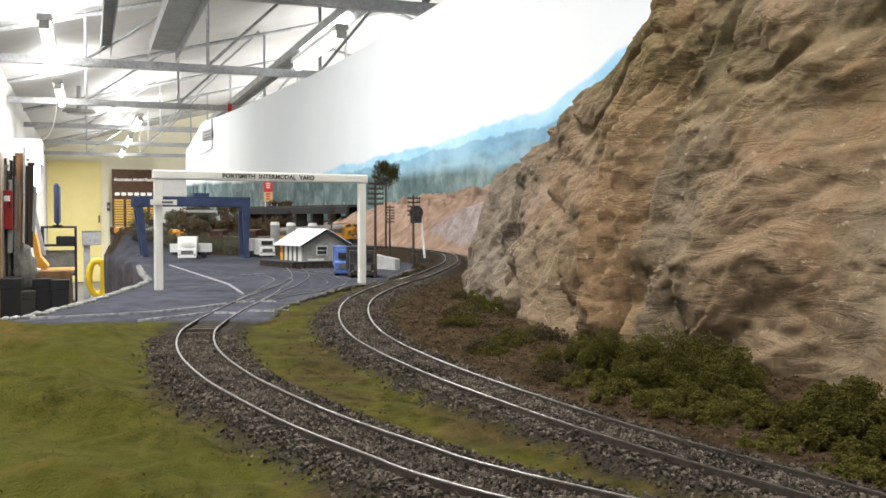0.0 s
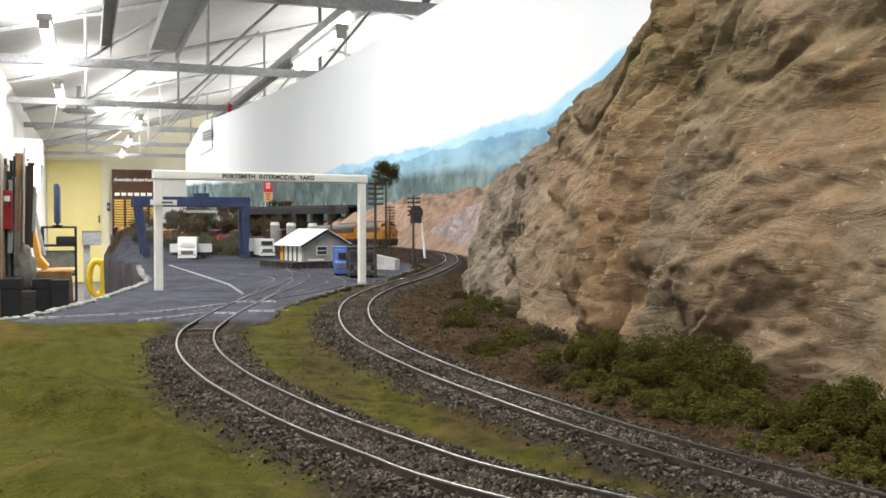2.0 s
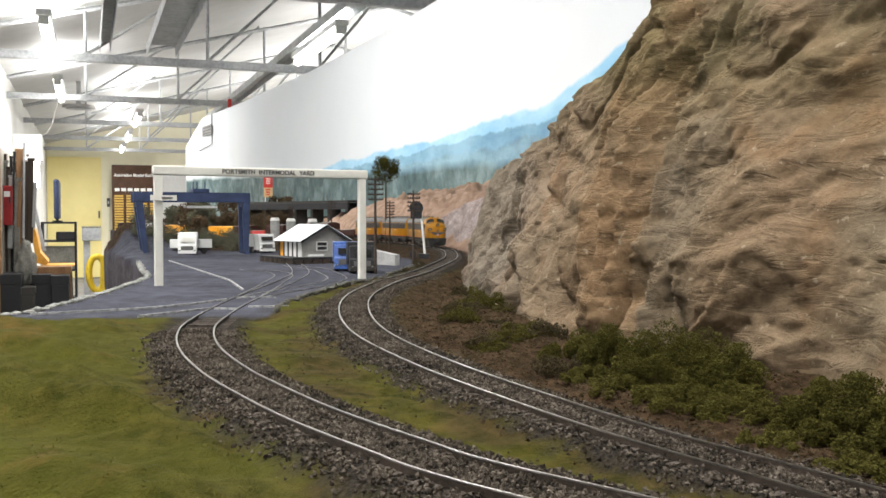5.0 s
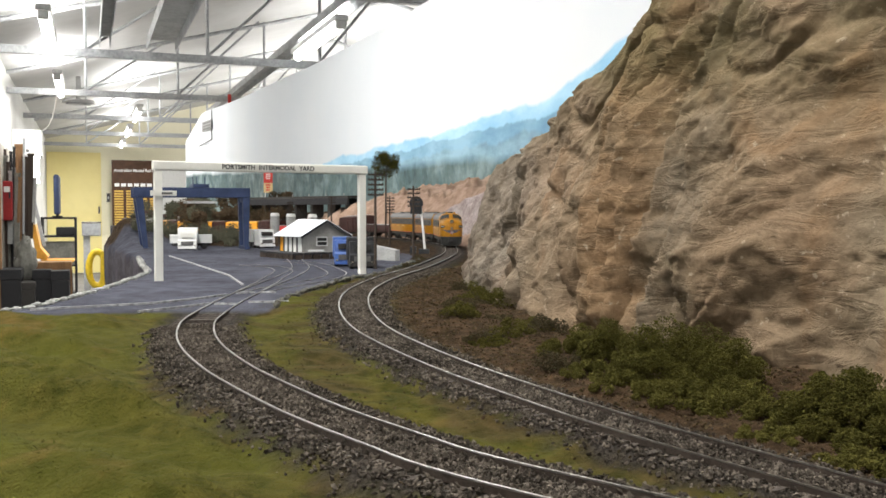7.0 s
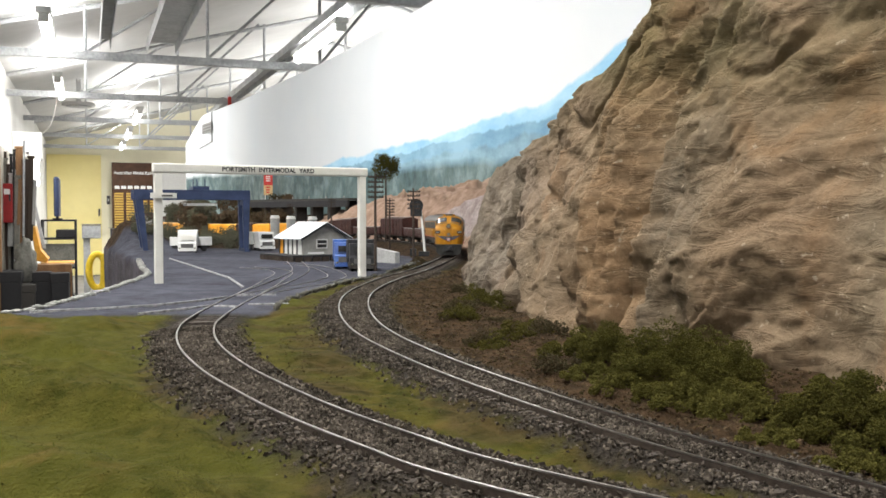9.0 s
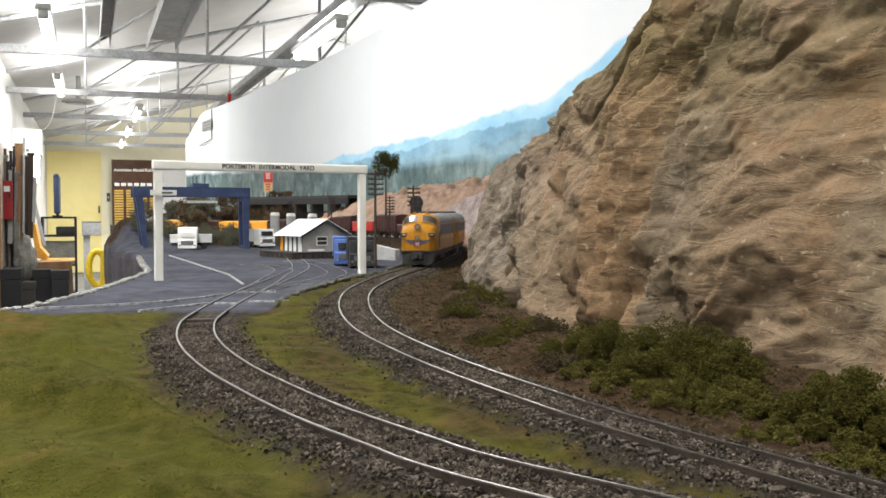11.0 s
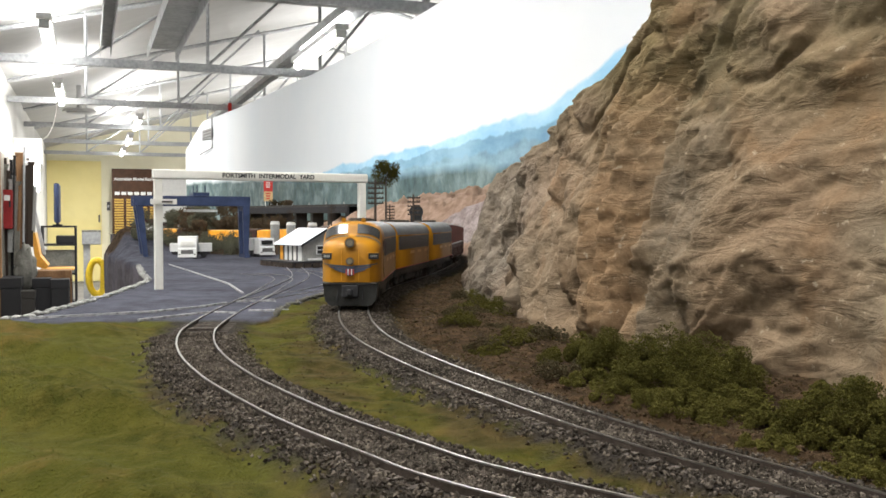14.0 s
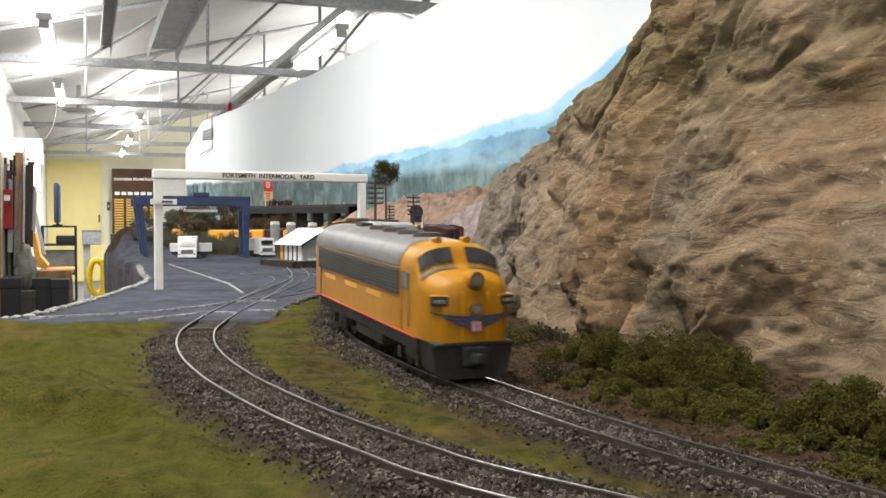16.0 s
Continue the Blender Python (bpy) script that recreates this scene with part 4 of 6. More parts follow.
stone_row("kerb", [(-0.103, 0.585), (-0.104, 0.65), (-0.087, 0.794), (-0.055, 0.95), (-0.03, 1.15)], 0.0062, (0.0045, 0.005), M_KERB, "row of small dark kerb stones along the yard edge", "kerb")
stone_row("edge_trim", [(-0.36, 0.50), (-0.262, 0.556), (-0.251, 0.617), (-0.261, 0.751), (-0.283, 0.906), (-0.33, 1.04), (-0.394, 1.227)], 0.0085, (0.0075, 0.0042), M_STONE, "pale broken plaster rim along the layout edge", "edge trim")

YARD_A = [(-0.1405, 0.68), (-0.127, 0.735), (-0.111, 0.785), (-0.101, 0.84), (-0.1005, 0.90), (-0.118, 0.98), (-0.1405, 1.054), (-0.18, 1.12)]
YARD_B = [(-0.1425, 0.70), (-0.145, 0.77), (-0.150, 0.84), (-0.1535, 0.90), (-0.160, 0.95), (-0.178, 1.00), (-0.215, 1.04)]
for pts in (YARD_A, YARD_B):
    s, line = spline([(x, y, -0.0003) for x, y in pts], 0.004)
    track("yard_track", s, line, "yard track sunk in black paving", 0, 0)


def shed():
    top = thing("station_shed", Matrix.Translation((-0.1725, 1.175, -0.001)) @ Matrix.Rotation(radians(34), 4, "Z") @ Matrix.Scale(0.90, 4), "small grey gabled shed with pale metal roof on dark platform", "shed")
    w, l, h = 0.066, 0.078, 0.033
    wall = part("wall", prism(bmesh.new(), [(0, 0.009), (w, 0.009), (w, h), (w / 2, h + 0.019), (0, h)], 0, l), M_WALLGREY, top)
    for sx in (0, 1):
        x0, x1 = (-0.007, w / 2) if sx == 0 else (w + 0.007, w / 2)
        roof = part("roof", prism(bmesh.new(), [(x0, h - 0.003), (x1, h + 0.0195), (x1, h + 0.021), (x0, h - 0.0015)], -0.006, l + 0.006), M_ROOF, top)
        for k in range(11):
            y = -0.005 + (l + 0.01) * k / 10
            part("roof_rib", prism(bmesh.new(), [(x0, h - 0.0013), (x1, h + 0.0211), (x1, h + 0.0217), (x0, h - 0.0007)], y - 0.0004, y + 0.0004), M_ROOF, roof)
        part("barge_board", prism(bmesh.new(), [(x0, h - 0.0045), (x1, h + 0.018), (x1, h + 0.0205), (x0, h - 0.002)], -0.0072, -0.0060), M_BLACK, top)
    # white double doors between dark posts on the platform side
    for k in range(5):
        y = 0.006 + k * 0.0145
        part("door", box(bmesh.new(), -0.0012, y, 0.0092, -0.0001, y + 0.010, h - 0.004), M_WHITE if k < 4 else M_CARYEL, wall, "white panelled door")
        part("post", box(bmesh.new(), -0.0018, y + 0.0102, 0.0092, -0.0001, y + 0.0138, h - 0.003), M_BLACK, wall, "black post")
    window = part("window", box(bmesh.new(), 0.019, -0.0012, 0.0175, 0.036, -0.0002, 0.0305), M_WHITE, wall, "white window frame")
    for z in (0.0188, 0.0246):
        part("pane", box(bmesh.new(), 0.0205, -0.0016, z, 0.0345, -0.0012, z + 0.0046), M_GLASS, window, "dark pane")
    deck = part("platform", box(bmesh.new(), -0.022, -0.012, 0.0065, w - 0.004, l + 0.02, 0.009, bevel=0.0004), M_BLACK, top, "dark timber platform")
    for k in range(9):
        y = -0.010 + k * 0.0125
        part("skirt_board", box(bmesh.new(), -0.0216, y, 0.0, -0.0196, y + 0.010, 0.0065), M_POLE, deck)
    for k in range(6):
        x = -0.018 + k * 0.0135
        part("skirt_board", box(bmesh.new(), x, -0.0116, 0.0, x + 0.011, -0.0096, 0.0065), M_POLE, deck)
    part("handrail", box(bmesh.new(), 0.002, -0.0105, 0.0105, 0.026, -0.0090, 0.0130), M_WHITE, top, "white low rail")
    part("stair", prism(bmesh.new(), [(w + 0.001, 0.0), (w + 0.012, 0.0), (w + 0.001, 0.014)], -0.008, -0.006), M_WHITE, top, "white stair side")


shed()


def gantry_crane():
    a, b = Vector((-0.452, 1.44, -0.001)), Vector((-0.314, 1.50, -0.001))
    wide = (b - a).length
    top = thing("gantry_crane", Matrix.Translation(a) @ Matrix.Rotation(math.atan2(b.y - a.y, b.x - a.x), 4, "Z"), "dark blue container gantry crane spanning the yard", "crane")
    for x, lean in ((0, -0.009), (wide, 0)):
        for y in (-0.017, 0.017):
            leg = prism(bmesh.new(), [(x - 0.004, 0.0), (x + 0.003, 0.0), (x + 0.005 + lean, 0.0805), (x - 0.006 + lean, 0.0805)], y - 0.003, y + 0.003)
            part("leg", leg, M_BLUE, top)
        part("bogie_beam", box(bmesh.new(), x - 0.004, -0.023, 0.0002, x + 0.004, 0.023, 0.005), M_BLUE, top)
        part("end_tie", box(bmesh.new(), x - 0.004 + lean, -0.0135, 0.0735, x + 0.004 + lean, 0.0135, 0.0805), M_BLUE, top)
    for y in (-0.017, 0.017):
        part("main_girder", box(bmesh.new(), -0.018, y - 0.003, 0.08055, wide + 0.006, y + 0.003, 0.0955, bevel=0.0006), M_BLUE, top)
    trolley = part("trolley", box(bmesh.new(), wide * 0.46, -0.021, 0.0957, wide * 0.62, 0.021, 0.101), M_BLUE, top, "blue hoist trolley")
    for x in (0.48, 0.52, 0.6):
        part("mast", rod(bmesh.new(), (wide * x, 0, 0.101), (wide * x, 0, 0.1125), 0.0008), M_BLUE, trolley)
    part("spreader", box(bmesh.new(), wide * 0.40, -0.02, 0.0715, wide * 0.70, 0.02, 0.075), M_CONC, top, "pale lifting frame")
    for x in (0.42, 0.68):
        part("hoist_rope", rod(bmesh.new(), (wide * x, 0, 0.075), (wide * x, 0, 0.096), 0.0005), M_BLACK, top)


gantry_crane()


def wheels(top, places, r, wide, material):
    for x, y in places:
        tyre = part("wheel", rod(bmesh.new(), (x - wide / 2, y, r), (x + wide / 2, y, r), r, n=14), material, top)
        part("rim", rod(bmesh.new(), (x - wide / 2 - 0.0002, y, r), (x + wide / 2 + 0.0002, y, r), r * 0.55, n=10), M_LGREY, tyre)


def truck(m, cab, load, label, long=0.07, high=0.034, load_low=0.010, bumper=M_WHITE, pane=M_GLASS, pane_label="dark windscreen"):
    """A lorry seen in the yard, nose towards -y."""
    top = thing("truck", m, label, "truck", "trucks in the yard")
    body = part("cab", prism(bmesh.new(), [(0, 0.005), (0.020, 0.005), (0.020, 0.030), (0.004, 0.030), (0.0015, 0.017), (0, 0.015)], -0.0135, 0.0135), cab, top)
    body.matrix_basis = Matrix.Rotation(math.pi / 2, 4, "Z")
    part("windscreen", box(bmesh.new(), -0.0095, -0.0002, 0.0200, 0.0095, 0.003, 0.0265), pane, top, pane_label)
    part("grille", box(bmesh.new(), -0.009, -0.0008, 0.008, 0.009, 0.001, 0.014), M_LGREY, top)
    part("bumper", box(bmesh.new(), -0.0135, -0.0014, 0.003, 0.0135, 0.001, 0.0065), bumper, top)
    for x in (-0.011, 0.011):
        part("headlight", box(bmesh.new(), x - 0.0015, -0.0018, 0.0068, x + 0.0015, 0.0005, 0.0085), M_CHROME, top)
    part("load_box", box(bmesh.new(), -0.0145, 0.022, load_low, 0.0145, long, high, bevel=0.0005), load, top)
    part("chassis", box(bmesh.new(), -0.006, 0.004, 0.004, 0.006, long, load_low), M_BLACK, top)
    wheels(top, [(sx * 0.0112, y) for sx in (-1, 1) for y in (0.009, long - 0.022, long - 0.010)], 0.0055, 0.004, M_BLACK)
    return top


truck(Matrix.Translation((-0.384, 1.425, -0.001)) @ Matrix.Rotation(radians(13), 4, "Z"), M_WHITE, M_WHITE, "white delivery truck parked on the black yard", pane=M_PORTAL, pane_label="pale windscreen")
truck(Matrix.Translation((-0.1025, 1.010, -0.001)) @ Matrix.Rotation(radians(8), 4, "Z") @ Matrix.Scale(0.94, 4), M_TRUCKBLUE, M_TRUCKBLUE, "blue truck parked beside the grey shed", 0.05, 0.033, bumper=M_TRUCKBLUE)
truck(Matrix.Translation((-0.0825, 0.972, -0.001)) @ Matrix.Rotation(radians(10), 4, "Z") @ Matrix.Scale(0.94, 4), M_BLACK, M_BLACK, "black truck parked beside the white gantry leg", 0.045, 0.034, bumper=M_UNDER)


def trailer(x, y, turn, long, label):
    top = thing("trailer", Matrix.Translation((x, y, -0.001)) @ Matrix.Rotation(radians(turn), 4, "Z"), label, "trailer", "white trailers")
    part("box_body", box(bmesh.new(), -long / 2, -0.013, 0.0095, long / 2, 0.013, 0.0225, bevel=0.0004), M_WHITE, top)
    part("chassis", box(bmesh.new(), -long / 2 + 0.003, -0.006, 0.005, long / 2 - 0.003, 0.006, 0.0095), M_BLACK, top)
    for x in (-long * 0.36, long * 0.30):
        for y in (-0.011, 0.011):
            tyre = part("wheel", rod(bmesh.new(), (x, y - 0.002, 0.005), (x, y + 0.002, 0.005), 0.005, n=12), M_BLACK, top)


trailer(-0.398, 1.50, 15, 0.064, "low white trailer parked behind the white truck")
truck(Matrix.Translation((-0.281, 1.52, -0.001)) @ Matrix.Rotation(radians(40), 4, "Z"), M_WHITE, M_WHITE, "white van parked beside the shed platform", 0.045, 0.030)


def pole(x, y, high, arms, label="dark timber telegraph pole with several crossarms"):
    z = float(ground_height([x], [y])[0])
    top = thing("telegraph_pole", Matrix.Translation((x, y, z - 0.001)) @ Matrix.Rotation(radians(20), 4, "Z"), label, "telegraph pole", "telegraph poles")
    part("post", rod(bmesh.new(), (0, 0, 0), (0, 0, high), 0.0016, 0.0011, n=10), M_POLE, top)
    for k in range(arms):
        z = high - 0.004 - k * 0.0051
        arm = part("crossarm", box(bmesh.new(), -0.0080, -0.0026, z - 0.0008, 0.0080, -0.0012, z + 0.0008), M_POLE, top)
        for j in (-0.0072, -0.0042, 0.0042, 0.0072):
            part("insulator", rod(bmesh.new(), (j, -0.0019, z + 0.0008), (j, -0.0019, z + 0.0020), 0.0006, n=6), M_BLACK, arm)


pole(-0.069, 0.969, 0.101, 5)
pole(-0.036, 1.154, 0.0906, 5)
pole(-0.093, 1.66, 0.090, 6)
pole(-0.223, 1.90, 0.088, 6)
pole(-0.37, 2.30, 0.088, 5)


def signal():
    x, y = -0.0275, 1.38
    top = thing("railway_signal", Matrix.Translation((x, y, float(ground_height([x], [y])[0]) - 0.001)) @ Matrix.Scale(1.27, 4), "white signal mast with black target head beside the track", "signal")
    part("base", box(bmesh.new(), -0.006, -0.006, 0, 0.006, 0.006, 0.006), M_BLACK, top)
    part("relay_box", box(bmesh.new(), -0.016, -0.006, 0, -0.009, 0.004, 0.009), M_BLACK, top)
    part("mast", rod(bmesh.new(), (0.001, 0, 0.004), (-0.004, 0, 0.058), 0.0014, 0.0011), M_WHITE, top)
    head = part("target", rod(bmesh.new(), (-0.009, -0.0005, 0.058), (-0.009, 0.001, 0.058), 0.008, n=24), M_BLACK, top, "black round target")
    part("hood", box(bmesh.new(), -0.0155, -0.004, 0.046, -0.0025, 0.002, 0.058), M_BLACK, head)
    for z in (0.0525, 0.058, 0.063):
        part("lamp_hood", rod(bmesh.new(), (-0.009, -0.006, z), (-0.009, -0.0005, z), 0.0018, n=10), M_BLACK, head)


signal()


def tree(x, y, z_low, high, crown_low, wide, material, label, seed, grain=0.0035, count=2600, group="trees"):
    rng = np.random.default_rng(seed)
    top = thing("tree", Matrix.Translation((x, y, z_low)), label, "tree", group)
    trunk = bmesh.new()
    rod(trunk, (0, 0, -0.006), (0, 0, crown_low), 0.0022, 0.0016)
    rod(trunk, (0, 0, crown_low), (0, 0, high * 0.9), 0.0016, 0.0005)
    tips = []
    for k in range(11):
        h = crown_low + (high - crown_low) * rng.uniform(0.0, 0.85)
        a = rng.uniform(0, 6.28)
        r = wide * rng.uniform(0.22, 0.46) * (1.0 - 0.45 * max(0, (h - crown_low) / (high - crown_low) - 0.4))
        tip = (r * math.cos(a), r * math.sin(a), h + r * 0.35)
        rod(trunk, (0, 0, h), tip, 0.0008, 0.0003, n=5)
        tips.append(tip)
    part("trunk", trunk, M_POLE, top)
    tips.append((0, 0, high * 0.93))
    out = []
    for tip in tips:
        d = rng.normal(size=(count // len(tips), 3))
        d /= np.linalg.norm(d, axis=1)[:, None]
        out.append(np.array(tip) * np.array([0.85, 0.85, 1]) + d * wide * 0.20 * rng.uniform(0.35, 1.1, (len(d), 1)))
    crown = crumbs("crown", np.concatenate(out), grain, material, "", "", 0.5, top)
    return top


hill_z = float(ground_height([-0.122], [2.03])[0])
tree(-0.122, 2.03, hill_z, 0.178 - hill_z, 0.128 - hill_z, 0.064, M_BUSH, "dark green conifer standing on the tan hillside", 3, 0.003, 3600)
rng = np.random.default_rng(77)
for k in range(16):
    D = rng.uniform(3.3, 4.4)
    px = rng.uniform(-0.30, -0.205)
    x = px * D
    tree(x, D, float(ground_height([x], [D])[0]), rng.uniform(0.07, 0.13), 0.02, rng.uniform(0.07, 0.12), M_RUSTTREE if k % 4 else M_GREYBUSH,
         "rust brown autumn tree on the far bank" if k % 4 else "grey olive tree on the far bank", 100 + k, 0.007, 1300)
for k in range(12):
    D = rng.uniform(2.95, 3.5)
    x = rng.uniform(-0.212, -0.162) * D
    tree(x, D, float(ground_height([x], [D])[0]), rng.uniform(0.06, 0.095), 0.015, rng.uniform(0.06, 0.09), M_DRY if k % 3 else M_RUSTTREE,
         "dull brown scrub tree on the far slope" if k % 3 else "rust brown autumn tree on the far slope", 300 + k, 0.006, 1300)
for k in range(22):
    D = rng.uniform(1.58, 1.80)
    x = rng.uniform(-0.53, -0.325) * D / 1.65
    bush(x, D, rng.uniform(0.03, 0.05), rng.uniform(0.026, 0.044), M_GREYBUSH, "grey olive scrub bush behind the yard crane", 0.0022, 1300, "scrub behind the yard")
for k in range(10):
    D = rng.uniform(1.95, 2.6)
    x = rng.uniform(-0.33, -0.26) * D
    bush(x, D, rng.uniform(0.03, 0.06), rng.uniform(0.02, 0.04), M_DRY, "brown dry scrub bush on the bank", 0.003, 900, "scrub behind the yard")
for k in range(14):
    D = rng.uniform(1.02, 1.5)
    x = np.interp(D, [p[1] for p in KERB], [p[0] for p in KERB]) + rng.uniform(0.0, 0.012)
    bush(x, D, rng.uniform(0.008, 0.016), rng.uniform(0.004, 0.008), M_DRY, "small tuft of dry scrub beside the line", 0.0013, 300, "tufts beside the line")


def retaining_wall():
    a, b = Vector((-0.090, 1.16, -0.003)), Vector((-0.057, 1.13, -0.003))
    ang = math.atan2(b.y - a.y, b.x - a.x)
    bm = prism(bmesh.new(), [(0, 0), ((b - a).length, 0), ((b - a).length, 0.015), (0, 0.021)], 0, 0.008)
    bmesh.ops.bevel(bm, geom=list(bm.edges), offset=0.0006, segments=1, affect="EDGES")
    tagged(part("retaining_wall", bm, M_CONC, at=Matrix.Translation(a) @ Matrix.Rotation(ang, 4, "Z")), "pale grey concrete retaining wall below the far line", "retaining wall", kind="structure")


retaining_wall()


def tank(x, y, label="grey storage tank with a white cap"):
    z = float(ground_height([x], [y])[0])
    top = thing("storage_tank", Matrix.Translation((x, y, z)), label, "tank", "storage tanks")
    part("shell", rod(bmesh.new(), (0, 0, -0.002), (0, 0, 0.047), 0.0105, n=20), M_CONC, top)
    part("cap", rod(bmesh.new(), (0, 0, 0.047), (0, 0, 0.054), 0.0112, 0.009, n=20), M_WHITE, top, "white cap")


for x in (-0.389, -0.352, -0.302):
    tank(x, 2.2)


def viaduct():
    a, b = Vector((-0.635, 3.17, 0.005)), Vector((-0.25, 2.74, 0.005))
    l = (b - a).length
    top = thing("road_viaduct", Matrix.Translation(a) @ Matrix.Rotation(math.atan2(b.y - a.y, b.x - a.x), 4, "Z"), "dark girder viaduct crossing behind the yard", "viaduct")
    part("deck", box(bmesh.new(), 0, -0.03, 0.093, l, 0.03, 0.099), M_UNDER, top)
    for y in (-0.028, 0.028):
        part("girder", box(bmesh.new(), 0, y - 0.003, 0.074, l, y + 0.003, 0.0925), M_BLACK, top)
    for k in range(7):
        x = 0.02 + (l - 0.04) * k / 6
        part("pier", box(bmesh.new(), x - 0.006, -0.02, -0.02, x + 0.006, 0.02, 0.074), M_UNDER, top)
        part("rail_post", box(bmesh.new(), x - 0.001, -0.030, 0.099, x + 0.001, -0.028, 0.106), M_CONC, top)


viaduct()


def billboard():
    x, y, grow = -0.634, 3.45, 1.27
    z = float(ground_height([x], [y])[0])
    high = (0.2026 - z) / grow
    top = thing("billboard", Matrix.Translation((x, y, z)) @ Matrix.Rotation(radians(12), 4, "Z") @ Matrix.Scale(grow, 4), "tall red and tan advertising board on two white posts", "billboard")
    for s in (-0.008, 0.008):
        part("post", rod(bmesh.new(), (s, 0, -0.004), (s, 0, high), 0.0012), M_WHITE, top)
    part("red_panel", box(bmesh.new(), -0.0125, -0.003, high - 0.032, 0.0125, -0.001, high), M_SIGNRED, top, "red panel")
    part("tan_panel", box(bmesh.new(), -0.0125, -0.003, high - 0.060, 0.0125, -0.001, high - 0.0322), M_SIGNTAN, top, "tan panel")
    for k in range(3):
        part("writing_bar", box(bmesh.new(), -0.006, -0.0036, high - 0.009 - k * 0.006, 0.006, -0.003, high - 0.006 - k * 0.006), M_WHITE, top, "white writing bar")
    for k in range(3):
        part("writing_bar", box(bmesh.new(), -0.007 + k * 0.001, -0.0036, high - 0.040 - k * 0.007, 0.006 - k * 0.001, -0.003, high - 0.036 - k * 0.007), M_SIGNRED, top, "red writing bar")


billboard()


def far_house(x, y, turn, label):
    z = float(ground_height([x], [y])[0])
    top = thing("model_house", Matrix.Translation((x, y, z)) @ Matrix.Rotation(radians(turn), 4, "Z"), label, "house", "houses on the far bank")
    wall = part("wall", prism(bmesh.new(), [(-0.05, -0.004), (0.05, -0.004), (0.05, 0.06), (0, 0.085), (-0.05, 0.06)], 0, 0.10), M_CONC, top)
    for s in (-1, 1):
        part("roof", prism(bmesh.new(), [(s * 0.056, 0.058), (0, 0.087), (0, 0.090), (s * 0.056, 0.061)], -0.006, 0.106), M_BROWN, top)
    for k in range(3):
        part("window", box(bmesh.new(), -0.04 + k * 0.03, -0.002, 0.03, -0.02 + k * 0.03, 0, 0.05), M_WHITE, wall, "white window")


far_house(-1.05, 3.95, 10, "grey model house with white windows among trees")
far_house(-1.30, 4.1, -15, "grey model house half hidden on the bank")


# ---- train ----
def nose_shape(d, booster):
    """Half width, crown height and crown rise of the streamlined body, d behind the nose."""
    if booster:
        return 0.0182, 0.0535, 0.0115
    w = 0.0182 * (1 - 0.36 * max(0.0, (0.017 - d) / 0.017) ** 2.6)
    z = float(np.interp(d, [0.0, 0.0008, 0.0025, 0.006, 0.0150, 0.0200, 0.024, 0.03], [0.0335, 0.0372, 0.0402, 0.0418, 0.0445, 0.0518, 0.0532, 0.0535]))
    rise = float(np.interp(d, [0, 0.003, 0.014, 0.021, 0.03], [0.011, 0.0085, 0.0085, 0.0100, 0.0115]))
    return w, z, rise


def skin(d, a, booster=False, out=0.0):
    """A point of the body's skin: a runs from -1 (left eave) over 0 (crown) to 1; beyond that down the side to 2 (sill)."""
    w, z, rise = nose_shape(d, booster)
    w, z = w + out, z + out
    s, a = (1 if a >= 0 else -1), abs(a)
    if a <= 1:
        t = a * math.pi / 2
        return Vector((s * w * math.sin(t) ** 0.72, d - out, z - rise * (1 - math.cos(t) ** 0.9)))
    return Vector((s * w, d - out, (z - rise) * (2 - a) + 0.0165 * (a - 1)))


def loft(stations, angles, booster=False, out=0.0, close=False):
    bm = bmesh.new()
    rows = [[bm.verts.new(skin(d, a, booster, out)) for a in angles] for d in stations]
    for r, q in zip(rows, rows[1:]):
        for i in range(len(angles) - 1):
            bm.faces.new((r[i], r[i + 1], q[i + 1], q[i]))
    if close:
        bm.faces.new(rows[0]), bm.faces.new(rows[-1][::-1])
    bmesh.ops.recalc_face_normals(bm, faces=bm.faces)
    return bm


def front_panel(outline, d0, thick):
    """A flat plate on the nose, outline in x and z, its back at d0."""
    return prism(bmesh.new(), outline, d0 - thick, d0)


def bogie(parent, y, long=0.030):
    b = part("bogie", box(bmesh.new(), -0.0125, y - long / 2, 0.0045, 0.0125, y + long / 2, 0.0105, bevel=0.001), M_UNDER, parent, "dark cast bogie")
    for dy in (-long * 0.36, long * 0.36):
        for s in (-1, 1):
            part("wheel", rod(bmesh.new(), (s * 0.0075, y + dy, 0.0056), (s * 0.0098, y + dy, 0.0056), 0.0055, n=16), M_RAIL, b, "steel wheel")
            part("axle_box", box(bmesh.new(), s * 0.0132 - 0.0012, y + dy - 0.0022, 0.0035, s * 0.0132 + 0.0012, y + dy + 0.0022, 0.0085), M_UNDER, b)
    return b


